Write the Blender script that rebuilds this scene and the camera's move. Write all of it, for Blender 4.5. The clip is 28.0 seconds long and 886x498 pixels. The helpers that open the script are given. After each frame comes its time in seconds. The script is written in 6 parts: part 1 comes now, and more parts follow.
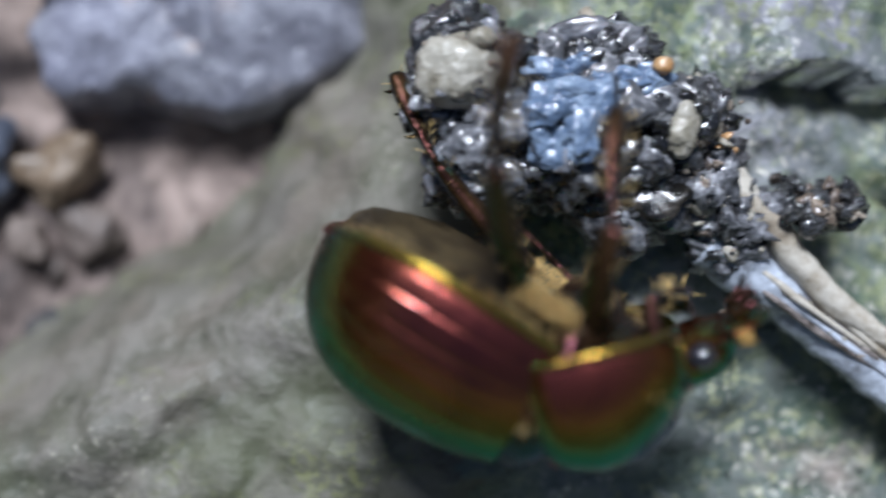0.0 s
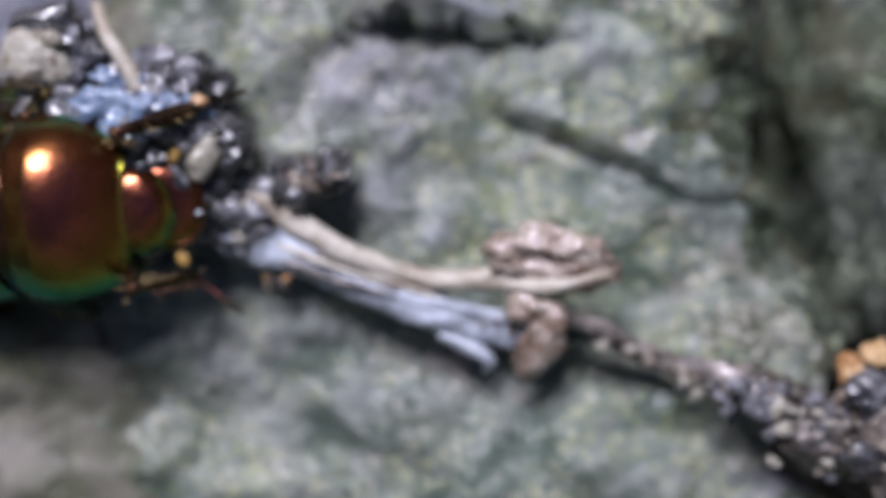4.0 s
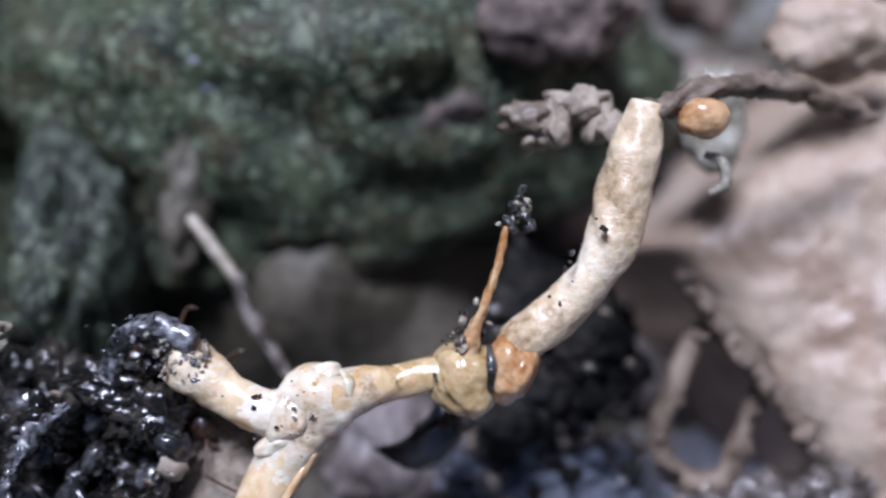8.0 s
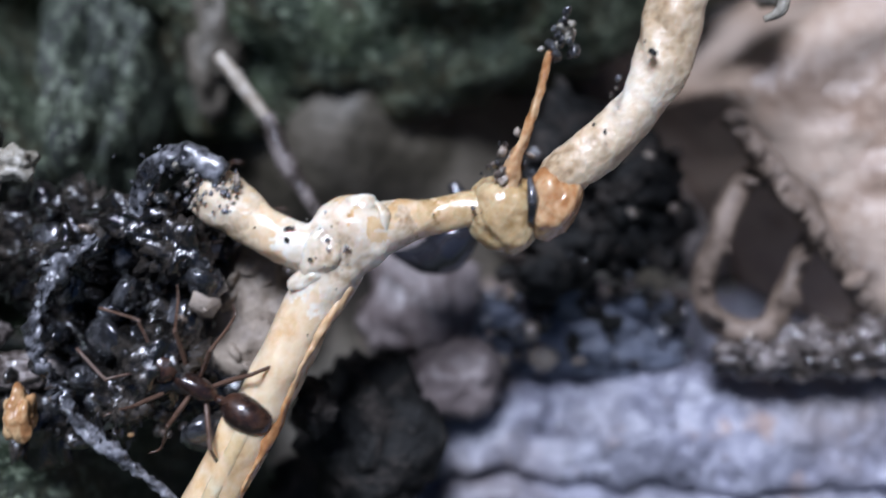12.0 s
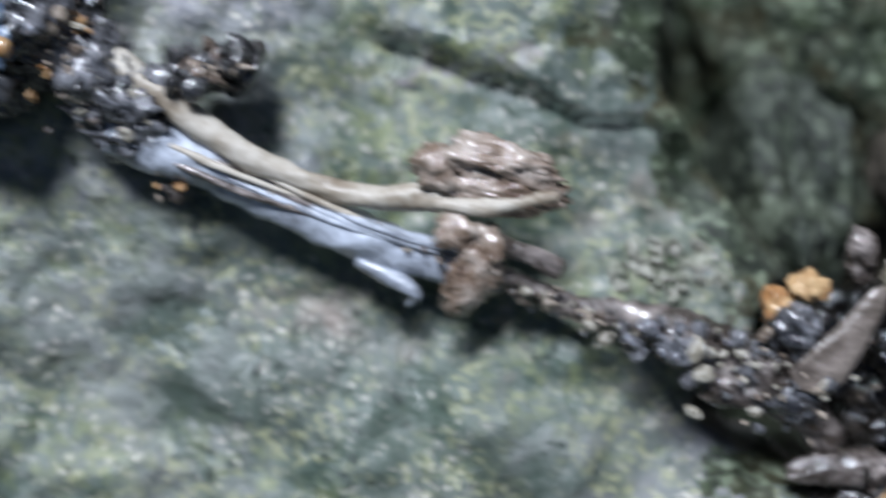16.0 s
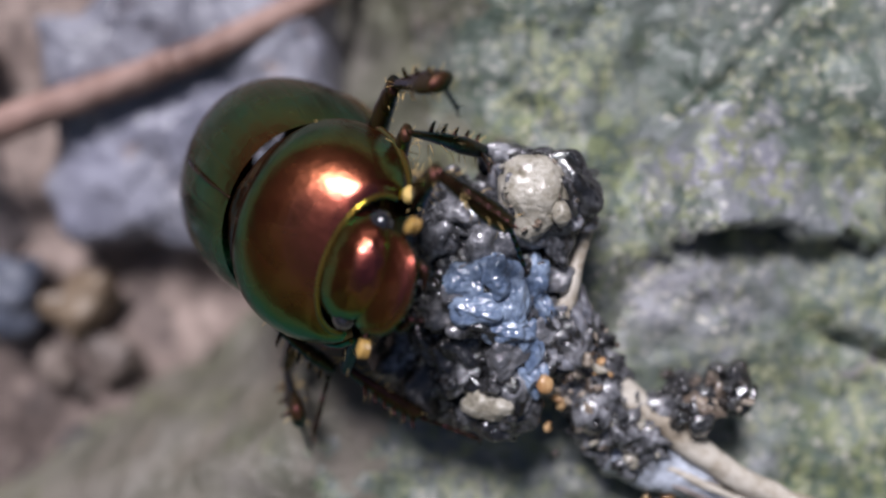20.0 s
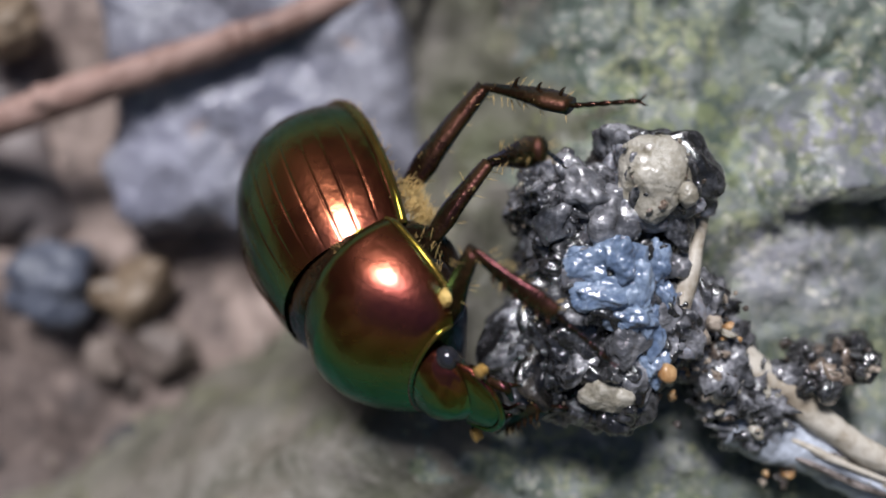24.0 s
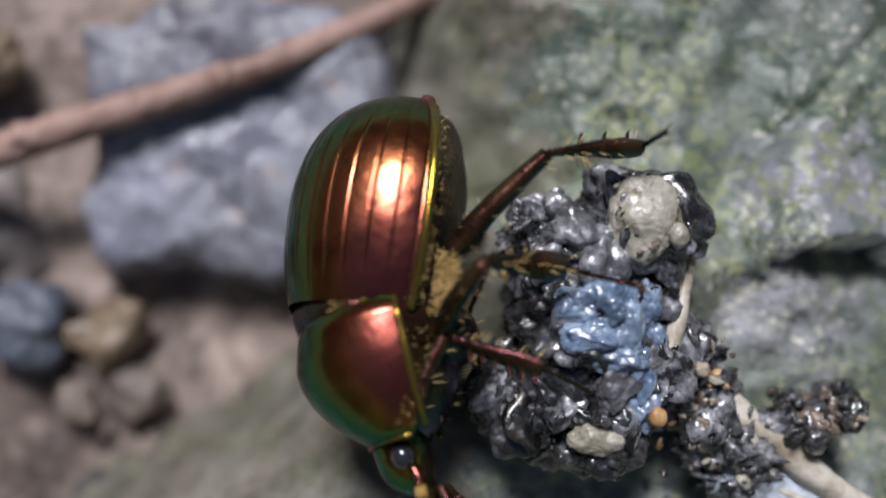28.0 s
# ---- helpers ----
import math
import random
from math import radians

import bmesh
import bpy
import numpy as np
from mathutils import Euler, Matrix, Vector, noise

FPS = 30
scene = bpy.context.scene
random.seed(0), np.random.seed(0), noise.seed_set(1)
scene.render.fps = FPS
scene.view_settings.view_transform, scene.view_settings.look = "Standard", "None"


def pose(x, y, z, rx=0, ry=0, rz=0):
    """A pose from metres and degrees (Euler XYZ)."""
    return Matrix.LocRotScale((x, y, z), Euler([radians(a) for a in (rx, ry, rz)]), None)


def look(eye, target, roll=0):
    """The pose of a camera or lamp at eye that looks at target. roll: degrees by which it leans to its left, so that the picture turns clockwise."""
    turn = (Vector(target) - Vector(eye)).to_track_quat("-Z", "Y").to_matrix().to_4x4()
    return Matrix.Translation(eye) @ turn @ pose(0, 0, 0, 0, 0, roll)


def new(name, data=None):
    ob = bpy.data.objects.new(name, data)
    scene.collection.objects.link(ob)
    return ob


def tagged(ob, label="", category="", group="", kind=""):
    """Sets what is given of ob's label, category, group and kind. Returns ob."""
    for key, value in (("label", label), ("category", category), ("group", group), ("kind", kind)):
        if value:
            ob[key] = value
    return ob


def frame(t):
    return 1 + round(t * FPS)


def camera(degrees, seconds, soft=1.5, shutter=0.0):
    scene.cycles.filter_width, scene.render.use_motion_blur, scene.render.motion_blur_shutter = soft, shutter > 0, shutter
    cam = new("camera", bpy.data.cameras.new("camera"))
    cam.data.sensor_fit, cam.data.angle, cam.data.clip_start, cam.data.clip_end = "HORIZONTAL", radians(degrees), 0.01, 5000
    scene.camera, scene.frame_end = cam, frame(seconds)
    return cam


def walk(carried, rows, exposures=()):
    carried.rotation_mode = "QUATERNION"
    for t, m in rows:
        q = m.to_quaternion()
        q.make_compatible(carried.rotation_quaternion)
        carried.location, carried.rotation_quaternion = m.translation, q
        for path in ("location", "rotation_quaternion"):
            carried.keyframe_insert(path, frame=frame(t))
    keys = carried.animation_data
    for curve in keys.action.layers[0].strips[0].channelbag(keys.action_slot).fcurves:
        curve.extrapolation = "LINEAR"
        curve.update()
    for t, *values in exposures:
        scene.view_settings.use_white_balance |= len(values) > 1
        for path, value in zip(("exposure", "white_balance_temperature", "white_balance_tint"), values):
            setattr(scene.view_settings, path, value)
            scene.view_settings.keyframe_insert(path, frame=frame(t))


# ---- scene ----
MM = 0.001
# the lens, close to its subject: 45 degrees, wide open
cam = camera(45, 28.0, soft=1.8, shutter=0.6)
cam.data.dof.use_dof = True
cam.data.dof.focus_distance = 0.0328
cam.data.dof.aperture_fstop = 24.0

# seconds, x, y, z in metres, turn about x, y, z in degrees: the lens looks straight down
PATH = [
    (0.0, -0.01882, 0.00252, 0.03407, -0.54, -3.61, 1.53),
    (0.5, -0.01498, 0.00224, 0.03461, 0.2, -1.61, 1.53),
    (1.0, -0.01335, 0.00068, 0.03516, 0.95, 0.4, 1.54),
    (1.5, -0.01271, -0.00055, 0.03543, 1.5, -0.12, 0.96),
    (2.0, -0.01188, -0.00106, 0.0357, 2.05, -0.64, 0.39),
    (2.5, -0.01289, -0.00035, 0.03539, 1.32, -3.35, -0.88),
    (4.5, 0.00381, -0.00103, 0.04124, -0.74, 3.83, 0.64),
    (5.0, 0.00694, -0.0033, 0.0385, -1.35, 3.88, 0.49),
    (5.5, 0.00917, -0.00394, 0.03709, -1.21, 1.61, -0.16),
    (6.0, 0.01273, -0.00443, 0.03606, -2.98, 0.34, -1.13),
    (6.5, 0.01772, -0.00533, 0.03593, -2.08, -0.54, -1.36),
    (7.0, 0.02251, -0.0062, 0.03601, 0.4, 0.29, -1.83),
    (7.5, 0.02704, -0.00548, 0.03638, 3, -0.73, -0.67),
    (8.0, 0.02899, -0.0047, 0.03471, 4.85, -1.94, -1.07),
    (8.5, 0.02933, -0.00599, 0.03374, 4.68, -2.21, -1.51),
    (9.0, 0.0291, -0.00676, 0.03318, 3.26, -1.96, -1.11),
    (9.5, 0.02888, -0.00735, 0.03304, 2.5, -1.82, -0.94),
    (10.0, 0.02882, -0.00812, 0.03293, 1.27, -1.43, -0.73),
    (10.5, 0.02838, -0.00932, 0.03314, 0.8, -1.39, -0.64),
    (11.0, 0.02738, -0.01003, 0.03302, 0.79, -1.63, -0.62),
    (11.5, 0.02759, -0.00952, 0.03302, 1.56, -1.01, -0.71),
    (13.5, 0.03278, 0.00129, 0.03467, -8.81, 0.95, -1.3),
    (14.0, 0.02769, -0.00198, 0.0332, -7.75, 1.48, -0.29),
    (14.5, 0.02067, -0.00705, 0.03432, -2.33, 1.91, 0.03),
    (15.0, 0.01591, -0.00741, 0.03486, 1.54, 1.77, -0.76),
    (15.5, 0.00742, -0.00637, 0.0339, 2.21, -0.79, -1.43),
    (16.0, 0.00118, -0.00346, 0.03473, 0.66, -0.39, -1.43),
    (16.5, -0.00571, -0.0011, 0.03546, 1.78, 0.24, -0.66),
    (17.0, -0.01031, 0.00232, 0.03575, 1.17, 0.3, -1.42),
    (17.5, -0.01234, 0.00467, 0.03636, 0.12, 1.47, -1.29),
    (18.0, -0.01317, 0.005, 0.03635, 0.16, 1.76, -1.09),
    (18.5, -0.01376, 0.00476, 0.0362, 0.5, 1.24, -1.32),
    (19.0, -0.01496, 0.00617, 0.0361, 1.9, 0.31, -0.01),
    (19.5, -0.01393, 0.00796, 0.03681, -0.5, 1.95, -0.5),
    (20.0, -0.01321, 0.00978, 0.03686, -2.83, 2.52, -0.54),
    (20.5, -0.01297, 0.01008, 0.03713, -2.29, 3.5, -0.61),
    (22.5, -0.01899, 0.00687, 0.03565, 1.34, -2.48, -0.62),
    (23.0, -0.01894, 0.007, 0.0355, 0.32, -1.65, -0.83),
    (23.5, -0.01918, 0.00641, 0.03502, 0.22, -1.33, -0.35),
    (24.0, -0.01922, 0.00665, 0.03555, 0.25, -0.89, -0.29),
    (24.5, -0.01945, 0.0064, 0.0357, 0.5, -0.55, -0.19),
    (25.0, -0.01937, 0.00633, 0.0355, 0.76, -0.58, -0.19),
    (25.5, -0.01955, 0.00642, 0.03543, 0.4, -0.73, -0.21),
    (26.0, -0.01939, 0.00636, 0.03512, 0.84, -1, -0.04),
    (26.5, -0.01939, 0.00645, 0.03506, 1.44, -1.52, 0.09),
    (27.0, -0.01929, 0.00685, 0.03517, 3.31, -2.21, 0.2),
    (27.5, -0.01965, 0.00667, 0.03515, 3.93, -2.79, 0.25),
    (28.0, -0.01952, 0.00634, 0.03508, 3.04, -2.24, 0.37),
]
walk(cam, [(t, pose(*p)) for t, *p in PATH], [(0, 0.14, 5500, 9), (2.5, 0.06, 5820, 20), (5, 0.08, 5600, 23), (9, 0.04, 5250, 17), (14, 0.04, 5400, 12), (15, 0.05, 5500, 3), (16, 0.04, 5500, 10), (17, 0.03, 5900, 16), (18, 0.02, 6000, 19), (24, -0.04, 6050, 13), (28, -0.10, 6050, 12)])

# ---- light: open shade with soft sun from the north ----
SUN_UP, SUN_TURN = radians(52), radians(-14)
world = bpy.data.worlds.new("sky")
scene.world = world
world.use_nodes = True
sky = world.node_tree.nodes.new("ShaderNodeTexSky")
sky.sky_type = "NISHITA"
sky.sun_disc = False
sky.sun_elevation = SUN_UP
sky.sun_rotation = SUN_TURN
world.node_tree.nodes["Background"].inputs["Strength"].default_value = 0.044
world.node_tree.links.new(sky.outputs[0], world.node_tree.nodes["Background"].inputs["Color"])
sun = new("sun", bpy.data.lights.new("sun", "SUN"))
sun.data.energy = 5.2
sun.data.angle = radians(20)
sun.data.color = (1.0, 0.965, 0.93)
sun.matrix_world = look((math.sin(SUN_TURN) * math.cos(SUN_UP), math.cos(SUN_TURN) * math.cos(SUN_UP), math.sin(SUN_UP)), (0, 0, 0))


# ---- materials ----
def material(name, stops, rough=0.6, metal=0.0, scale=400.0, fine=3000.0, bump=0.3, spec=0.5, coat=0.0, rough_span=0.15, warp=0.6, detail=6.0, edge=None, island=0.0, sss=0.0):
    """Colours mixed by noise at two scales (per metre), with bump and uneven gloss."""
    m = bpy.data.materials.new(name)
    m.use_nodes = True
    nt = m.node_tree
    n, k = nt.nodes, nt.links
    bsdf = n["Principled BSDF"]
    co = n.new("ShaderNodeTexCoord")
    big = n.new("ShaderNodeTexNoise")
    big.inputs["Scale"].default_value, big.inputs["Detail"].default_value, big.inputs["Distortion"].default_value = scale, detail, warp
    small = n.new("ShaderNodeTexNoise")
    small.inputs["Scale"].default_value, small.inputs["Detail"].default_value = fine, 4.0
    k.new(co.outputs["Object"], big.inputs["Vector"])
    k.new(co.outputs["Object"], small.inputs["Vector"])
    add = n.new("ShaderNodeMath")
    add.operation = "MULTIPLY_ADD"
    k.new(small.outputs["Fac"], add.inputs[0])
    add.inputs[1].default_value = 0.5
    k.new(big.outputs["Fac"], add.inputs[2])
    last = add.outputs[0]
    if island:
        info = n.new("ShaderNodeObjectInfo")
        more = n.new("ShaderNodeMath")
        more.operation = "MULTIPLY_ADD"
        k.new(info.outputs["Random"], more.inputs[0])
        more.inputs[1].default_value = island
        k.new(last, more.inputs[2])
        shift = n.new("ShaderNodeMath")
        shift.operation = "SUBTRACT"
        k.new(more.outputs[0], shift.inputs[0])
        shift.inputs[1].default_value = island / 2
        last = shift.outputs[0]
    ramp = n.new("ShaderNodeValToRGB")
    els = ramp.color_ramp.elements
    while len(els) < len(stops):
        els.new(0.5)
    for e, (p, c) in zip(els, stops):
        e.position, e.color = p, (*c, 1)
    k.new(last, ramp.inputs[0])
    k.new(ramp.outputs[0], bsdf.inputs["Base Color"])
    span = n.new("ShaderNodeMapRange")
    span.inputs["From Min"].default_value, span.inputs["From Max"].default_value = 0.35, 0.65
    span.inputs["To Min"].default_value, span.inputs["To Max"].default_value = max(0.02, rough - rough_span), min(1, rough + rough_span)
    k.new(big.outputs["Fac"], span.inputs["Value"])
    k.new(span.outputs[0], bsdf.inputs["Roughness"])
    bsdf.inputs["Metallic"].default_value = metal
    bsdf.inputs["Specular IOR Level"].default_value = spec
    bsdf.inputs["Coat Weight"].default_value = coat
    bsdf.inputs["Coat Roughness"].default_value = 0.05
    if sss:
        bsdf.inputs["Subsurface Weight"].default_value = sss
        bsdf.inputs["Subsurface Scale"].default_value = 0.0008
        bsdf.inputs["Subsurface Radius"].default_value = (1.0, 0.6, 0.4)
    if edge:
        bsdf.inputs["Specular Tint"].default_value = (*edge, 1)
    if bump:
        b = n.new("ShaderNodeBump")
        b.inputs["Strength"].default_value = bump
        b.inputs["Distance"].default_value = 0.0003
        k.new(last, b.inputs["Height"])
        k.new(b.outputs[0], bsdf.inputs["Normal"])
    return m




def stone_material(name, dark, mid, light, moss, moss_at, speck):
    """Weathered stone: grey-green ground, patches of moss, pale lichen specks and a pinkish bloom."""
    m = material(name, [(0.44, dark), (0.60, mid), (0.74, mid), (0.92, light)], rough=0.70, scale=520, fine=2900, bump=0.9, detail=8.0)
    nt = m.node_tree
    n, k = nt.nodes, nt.links
    bsdf = n["Principled BSDF"]
    col = bsdf.inputs["Base Color"].links[0].from_socket
    co = n.new("ShaderNodeTexCoord")
    for size, detail, lo, hi, tint, amount in ((48, 4.0, 0.54, 0.66, tuple(2.65 * q for q in (mid[0], mid[0], mid[0] * 1.06)), 0.7), (60, 4.0, 0.56, 0.70, tuple(mid[0] * q for q in (0.38, 0.48, 0.38)), 0.6), (340, 7.0, moss_at, moss_at + 0.12, moss, 0.6), (95, 5.0, 0.60, 0.72, tuple(mid[0] * q for q in (1.6, 1.34, 1.22)), 0.7), (420, 6.0, 0.54, 0.62, tuple(1.15 * c for c in moss), 0.6), (800, 4.0, 0.56, 0.64, dark, 0.8), (1500, 3.0, 0.58, 0.65, speck, 0.65), (640, 5.0, 0.60, 0.68, speck, 0.5), (3200, 2.0, 0.58, 0.65, speck, 0.75), (2300, 3.0, 0.58, 0.65, dark, 0.8)):
        t = n.new("ShaderNodeTexNoise")
        t.inputs["Scale"].default_value, t.inputs["Detail"].default_value = size, detail
        t.inputs["Roughness"].default_value = 0.62
        shift = n.new("ShaderNodeVectorMath")
        shift.inputs[1].default_value = (size * 0.013, 0.37, 0.11)
        k.new(co.outputs["Object"], shift.inputs[0])
        k.new(shift.outputs[0], t.inputs["Vector"])
        r = n.new("ShaderNodeMapRange")
        r.inputs["From Min"].default_value, r.inputs["From Max"].default_value = lo, hi
        r.inputs["To Max"].default_value = amount
        k.new(t.outputs["Fac"], r.inputs["Value"])
        mix = n.new("ShaderNodeMix")
        mix.data_type = "RGBA"
        k.new(r.outputs[0], mix.inputs["Factor"])
        k.new(col, mix.inputs["A"])
        mix.inputs["B"].default_value = (*tint, 1)
        col = mix.outputs["Result"]
    k.new(col, bsdf.inputs["Base Color"])
    return m


def layered(name, ground, layers, rough, bump):
    """Weathered stone in many layers: each one a colour that noise lets through, coarse patches filled with fine grains.
    A layer: size of the patch per metre, where it begins and is full, size of the grain (0: none), where it begins and is full, colour, amount."""
    m = material(name, ground, rough=rough, scale=420, fine=2600, bump=bump, detail=8.0, rough_span=0.2)
    nt = m.node_tree
    n, k = nt.nodes, nt.links
    bsdf = n["Principled BSDF"]
    col = bsdf.inputs["Base Color"].links[0].from_socket
    co = n.new("ShaderNodeTexCoord")

    def mask(size, lo, hi, seed, detail):
        t = n.new("ShaderNodeTexNoise")
        t.inputs["Scale"].default_value, t.inputs["Detail"].default_value, t.inputs["Roughness"].default_value = size, detail, 0.6
        shift = n.new("ShaderNodeVectorMath")
        shift.inputs[1].default_value = (0.171 * seed, 0.293 * seed, 0.07 * seed)
        k.new(co.outputs["Object"], shift.inputs[0])
        k.new(shift.outputs[0], t.inputs["Vector"])
        r = n.new("ShaderNodeMapRange")
        r.inputs["From Min"].default_value, r.inputs["From Max"].default_value = lo, hi
        k.new(t.outputs["Fac"], r.inputs["Value"])
        return r.outputs[0]
    for i, (size, lo, hi, grain, glo, ghi, tint, amount) in enumerate(layers):
        out = mask(size, lo, hi, i + 1, 6.0)
        if grain:
            both = n.new("ShaderNodeMath")
            both.operation = "MULTIPLY"
            k.new(out, both.inputs[0])
            k.new(mask(grain, glo, ghi, i + 31, 2.5), both.inputs[1])
            out = both.outputs[0]
        less = n.new("ShaderNodeMath")
        less.operation = "MULTIPLY"
        k.new(out, less.inputs[0])
        less.inputs[1].default_value = amount
        mix = n.new("ShaderNodeMix")
        mix.data_type = "RGBA"
        k.new(less.outputs[0], mix.inputs["Factor"])
        k.new(col, mix.inputs["A"])
        mix.inputs["B"].default_value = (*tint, 1)
        col = mix.outputs["Result"]
    k.new(col, bsdf.inputs["Base Color"])
    return m


MOSSY = layered("mossy stone", [(0.46, (0.072, 0.094, 0.076)), (0.66, (0.128, 0.152, 0.130)), (0.88, (0.200, 0.212, 0.198))], (
    (95, 0.50, 0.62, 0, 0, 0, (0.182, 0.166, 0.196), 0.80),
    (70, 0.48, 0.62, 0, 0, 0, (0.056, 0.088, 0.062), 0.75),
    (260, 0.50, 0.62, 0, 0, 0, (0.048, 0.064, 0.050), 0.65),
    (130, 0.46, 0.60, 1700, 0.47, 0.57, (0.235, 0.265, 0.115), 0.60),
    (330, 0.46, 0.56, 2700, 0.52, 0.60, (0.350, 0.355, 0.200), 0.66),
    (60, 0.58, 0.67, 1700, 0.34, 0.52, (0.330, 0.325, 0.360), 0.70),
    (80, 0.60, 0.68, 1200, 0.36, 0.55, (0.350, 0.285, 0.245), 0.75),
    (210, 0.44, 0.58, 3300, 0.59, 0.66, (0.620, 0.580, 0.500), 0.90),
    (400, 0.42, 0.56, 2000, 0.57, 0.65, (0.022, 0.032, 0.024), 0.85),
    (900, 0.62, 0.70, 0, 0, 0, (0.420, 0.400, 0.370), 0.60)), 0.50, 0.9)
DARKSTONE = stone_material("dark mossy stone", (0.007, 0.010, 0.006), (0.018, 0.024, 0.014), (0.06, 0.072, 0.045), (0.025, 0.042, 0.012), 0.52, (0.15, 0.17, 0.12))
# moss green, darkened to hold the shade of the slab's end and the gap
SHADEMOSS = stone_material("dark moss", (0.008, 0.012, 0.006), (0.016, 0.026, 0.011), (0.046, 0.064, 0.029), (0.044, 0.034, 0.012), 0.49, (0.24, 0.28, 0.19))
# wet green moss taken almost to black: the gap's shade is painted in
SHADEGREEN = stone_material("green moss", (0.003, 0.005, 0.003), (0.009, 0.014, 0.008), (0.029, 0.040, 0.022), (0.020, 0.026, 0.009), 0.51, (0.22, 0.25, 0.18))
# pale stone colour that holds the bright light on the ledge
LITSTONE = layered("bare pale stone", [(0.46, (0.10, 0.115, 0.105)), (0.66, (0.17, 0.178, 0.172)), (0.88, (0.26, 0.26, 0.27))], (
    (110, 0.50, 0.62, 0, 0, 0, (0.27, 0.262, 0.315), 0.75),
    (120, 0.54, 0.64, 0, 0, 0, (0.29, 0.25, 0.215), 0.6),
    (150, 0.46, 0.58, 0, 0, 0, (0.070, 0.095, 0.072), 0.8),
    (320, 0.46, 0.56, 2200, 0.48, 0.58, (0.25, 0.275, 0.12), 0.7),
    (210, 0.44, 0.58, 3300, 0.58, 0.66, (0.62, 0.60, 0.56), 0.85)), 0.38, 0.9)
OLDBARK = material("dark old bark", [(0.42, (0.045, 0.032, 0.024)), (0.65, (0.12, 0.088, 0.064)), (0.90, (0.25, 0.19, 0.145))], rough=0.6, scale=350, fine=2500, bump=0.6)
OLIVEMOSS = layered("olive moss", [(0.46, (0.060, 0.060, 0.044)), (0.66, (0.115, 0.110, 0.085)), (0.88, (0.185, 0.170, 0.145))], (
    (80, 0.50, 0.64, 0, 0, 0, (0.085, 0.095, 0.045), 0.70),
    (110, 0.54, 0.66, 0, 0, 0, (0.200, 0.165, 0.135), 0.60),
    (240, 0.50, 0.62, 2600, 0.48, 0.60, (0.210, 0.220, 0.090), 0.60),
    (210, 0.48, 0.60, 4200, 0.58, 0.66, (0.400, 0.370, 0.300), 0.60)), 0.65, 0.7)
GREYROCK = layered("blue grey rock", [(0.46, (0.094, 0.094, 0.115)), (0.70, (0.17, 0.17, 0.204)), (0.92, (0.30, 0.30, 0.345))], (
    (120, 0.52, 0.66, 0, 0, 0, (0.26, 0.26, 0.33), 0.7),
    (90, 0.56, 0.68, 0, 0, 0, (0.20, 0.165, 0.15), 0.6),
    (300, 0.48, 0.62, 2600, 0.52, 0.62, (0.48, 0.48, 0.56), 0.7),
    (260, 0.50, 0.64, 1900, 0.54, 0.64, (0.045, 0.045, 0.055), 0.8),
    (420, 0.60, 0.70, 0, 0, 0, (0.36, 0.24, 0.17), 0.6)), 0.42, 0.8)
BROWNROCK = layered("tan rock", [(0.46, (0.25, 0.175, 0.125)), (0.66, (0.36, 0.265, 0.195)), (0.88, (0.45, 0.355, 0.275))], (
    (60, 0.50, 0.66, 0, 0, 0, (0.36, 0.22, 0.13), 0.65),
    (130, 0.54, 0.66, 0, 0, 0, (0.45, 0.37, 0.31), 0.6),
    (420, 0.58, 0.68, 0, 0, 0, (0.22, 0.15, 0.11), 0.5),
    (240, 0.48, 0.60, 2600, 0.58, 0.66, (0.62, 0.54, 0.46), 0.6)), 0.55, 0.6)
SOIL = material("leaf soil", [(0.48, (0.022, 0.016, 0.014)), (0.68, (0.12, 0.09, 0.078)), (0.90, (0.36, 0.28, 0.24))], rough=0.8, scale=130, fine=1500, bump=0.9)
PEBBLE = material("pebble", [(0.3, (0.035, 0.034, 0.036)), (0.6, (0.10, 0.08, 0.07)), (0.95, (0.24, 0.19, 0.16))], rough=0.65, scale=200, fine=1800, bump=0.4, island=0.9)
TWIGGREY = material("grey wet twig", [(0.45, (0.06, 0.058, 0.056)), (0.66, (0.27, 0.29, 0.33)), (0.94, (0.54, 0.58, 0.66))], rough=0.3, scale=500, fine=4000, bump=0.35, rough_span=0.15, coat=0.6)
TWIGTAN = material("tan stem", [(0.45, (0.16, 0.12, 0.08)), (0.7, (0.36, 0.31, 0.24)), (0.9, (0.52, 0.48, 0.41))], rough=0.45, scale=500, fine=4000, bump=0.3)
BARK = material("dark bark", [(0.45, (0.014, 0.011, 0.009)), (0.72, (0.06, 0.048, 0.04)), (0.94, (0.28, 0.24, 0.22))], coat=0.6, rough=0.3, scale=700, fine=4500, bump=0.8, rough_span=0.2)
ROOT = material("cream root", [(0.48, (0.34, 0.17, 0.055)), (0.64, (0.60, 0.41, 0.21)), (0.92, (0.74, 0.60, 0.41))], rough=0.24, scale=230, fine=3000, bump=0.25, sss=0.45, coat=0.4)
ROOTPALE = material("pale peeled root", [(0.46, (0.34, 0.23, 0.12)), (0.62, (0.65, 0.53, 0.38)), (0.90, (0.84, 0.77, 0.65))], rough=0.2, scale=420, fine=3500, bump=0.35, sss=0.45, coat=0.5)
ROOTTAN = material("olive tan root skin", [(0.44, (0.20, 0.11, 0.035)), (0.64, (0.42, 0.27, 0.11)), (0.88, (0.60, 0.46, 0.26))], rough=0.24, scale=350, fine=3500, bump=0.3, coat=0.6, sss=0.4)
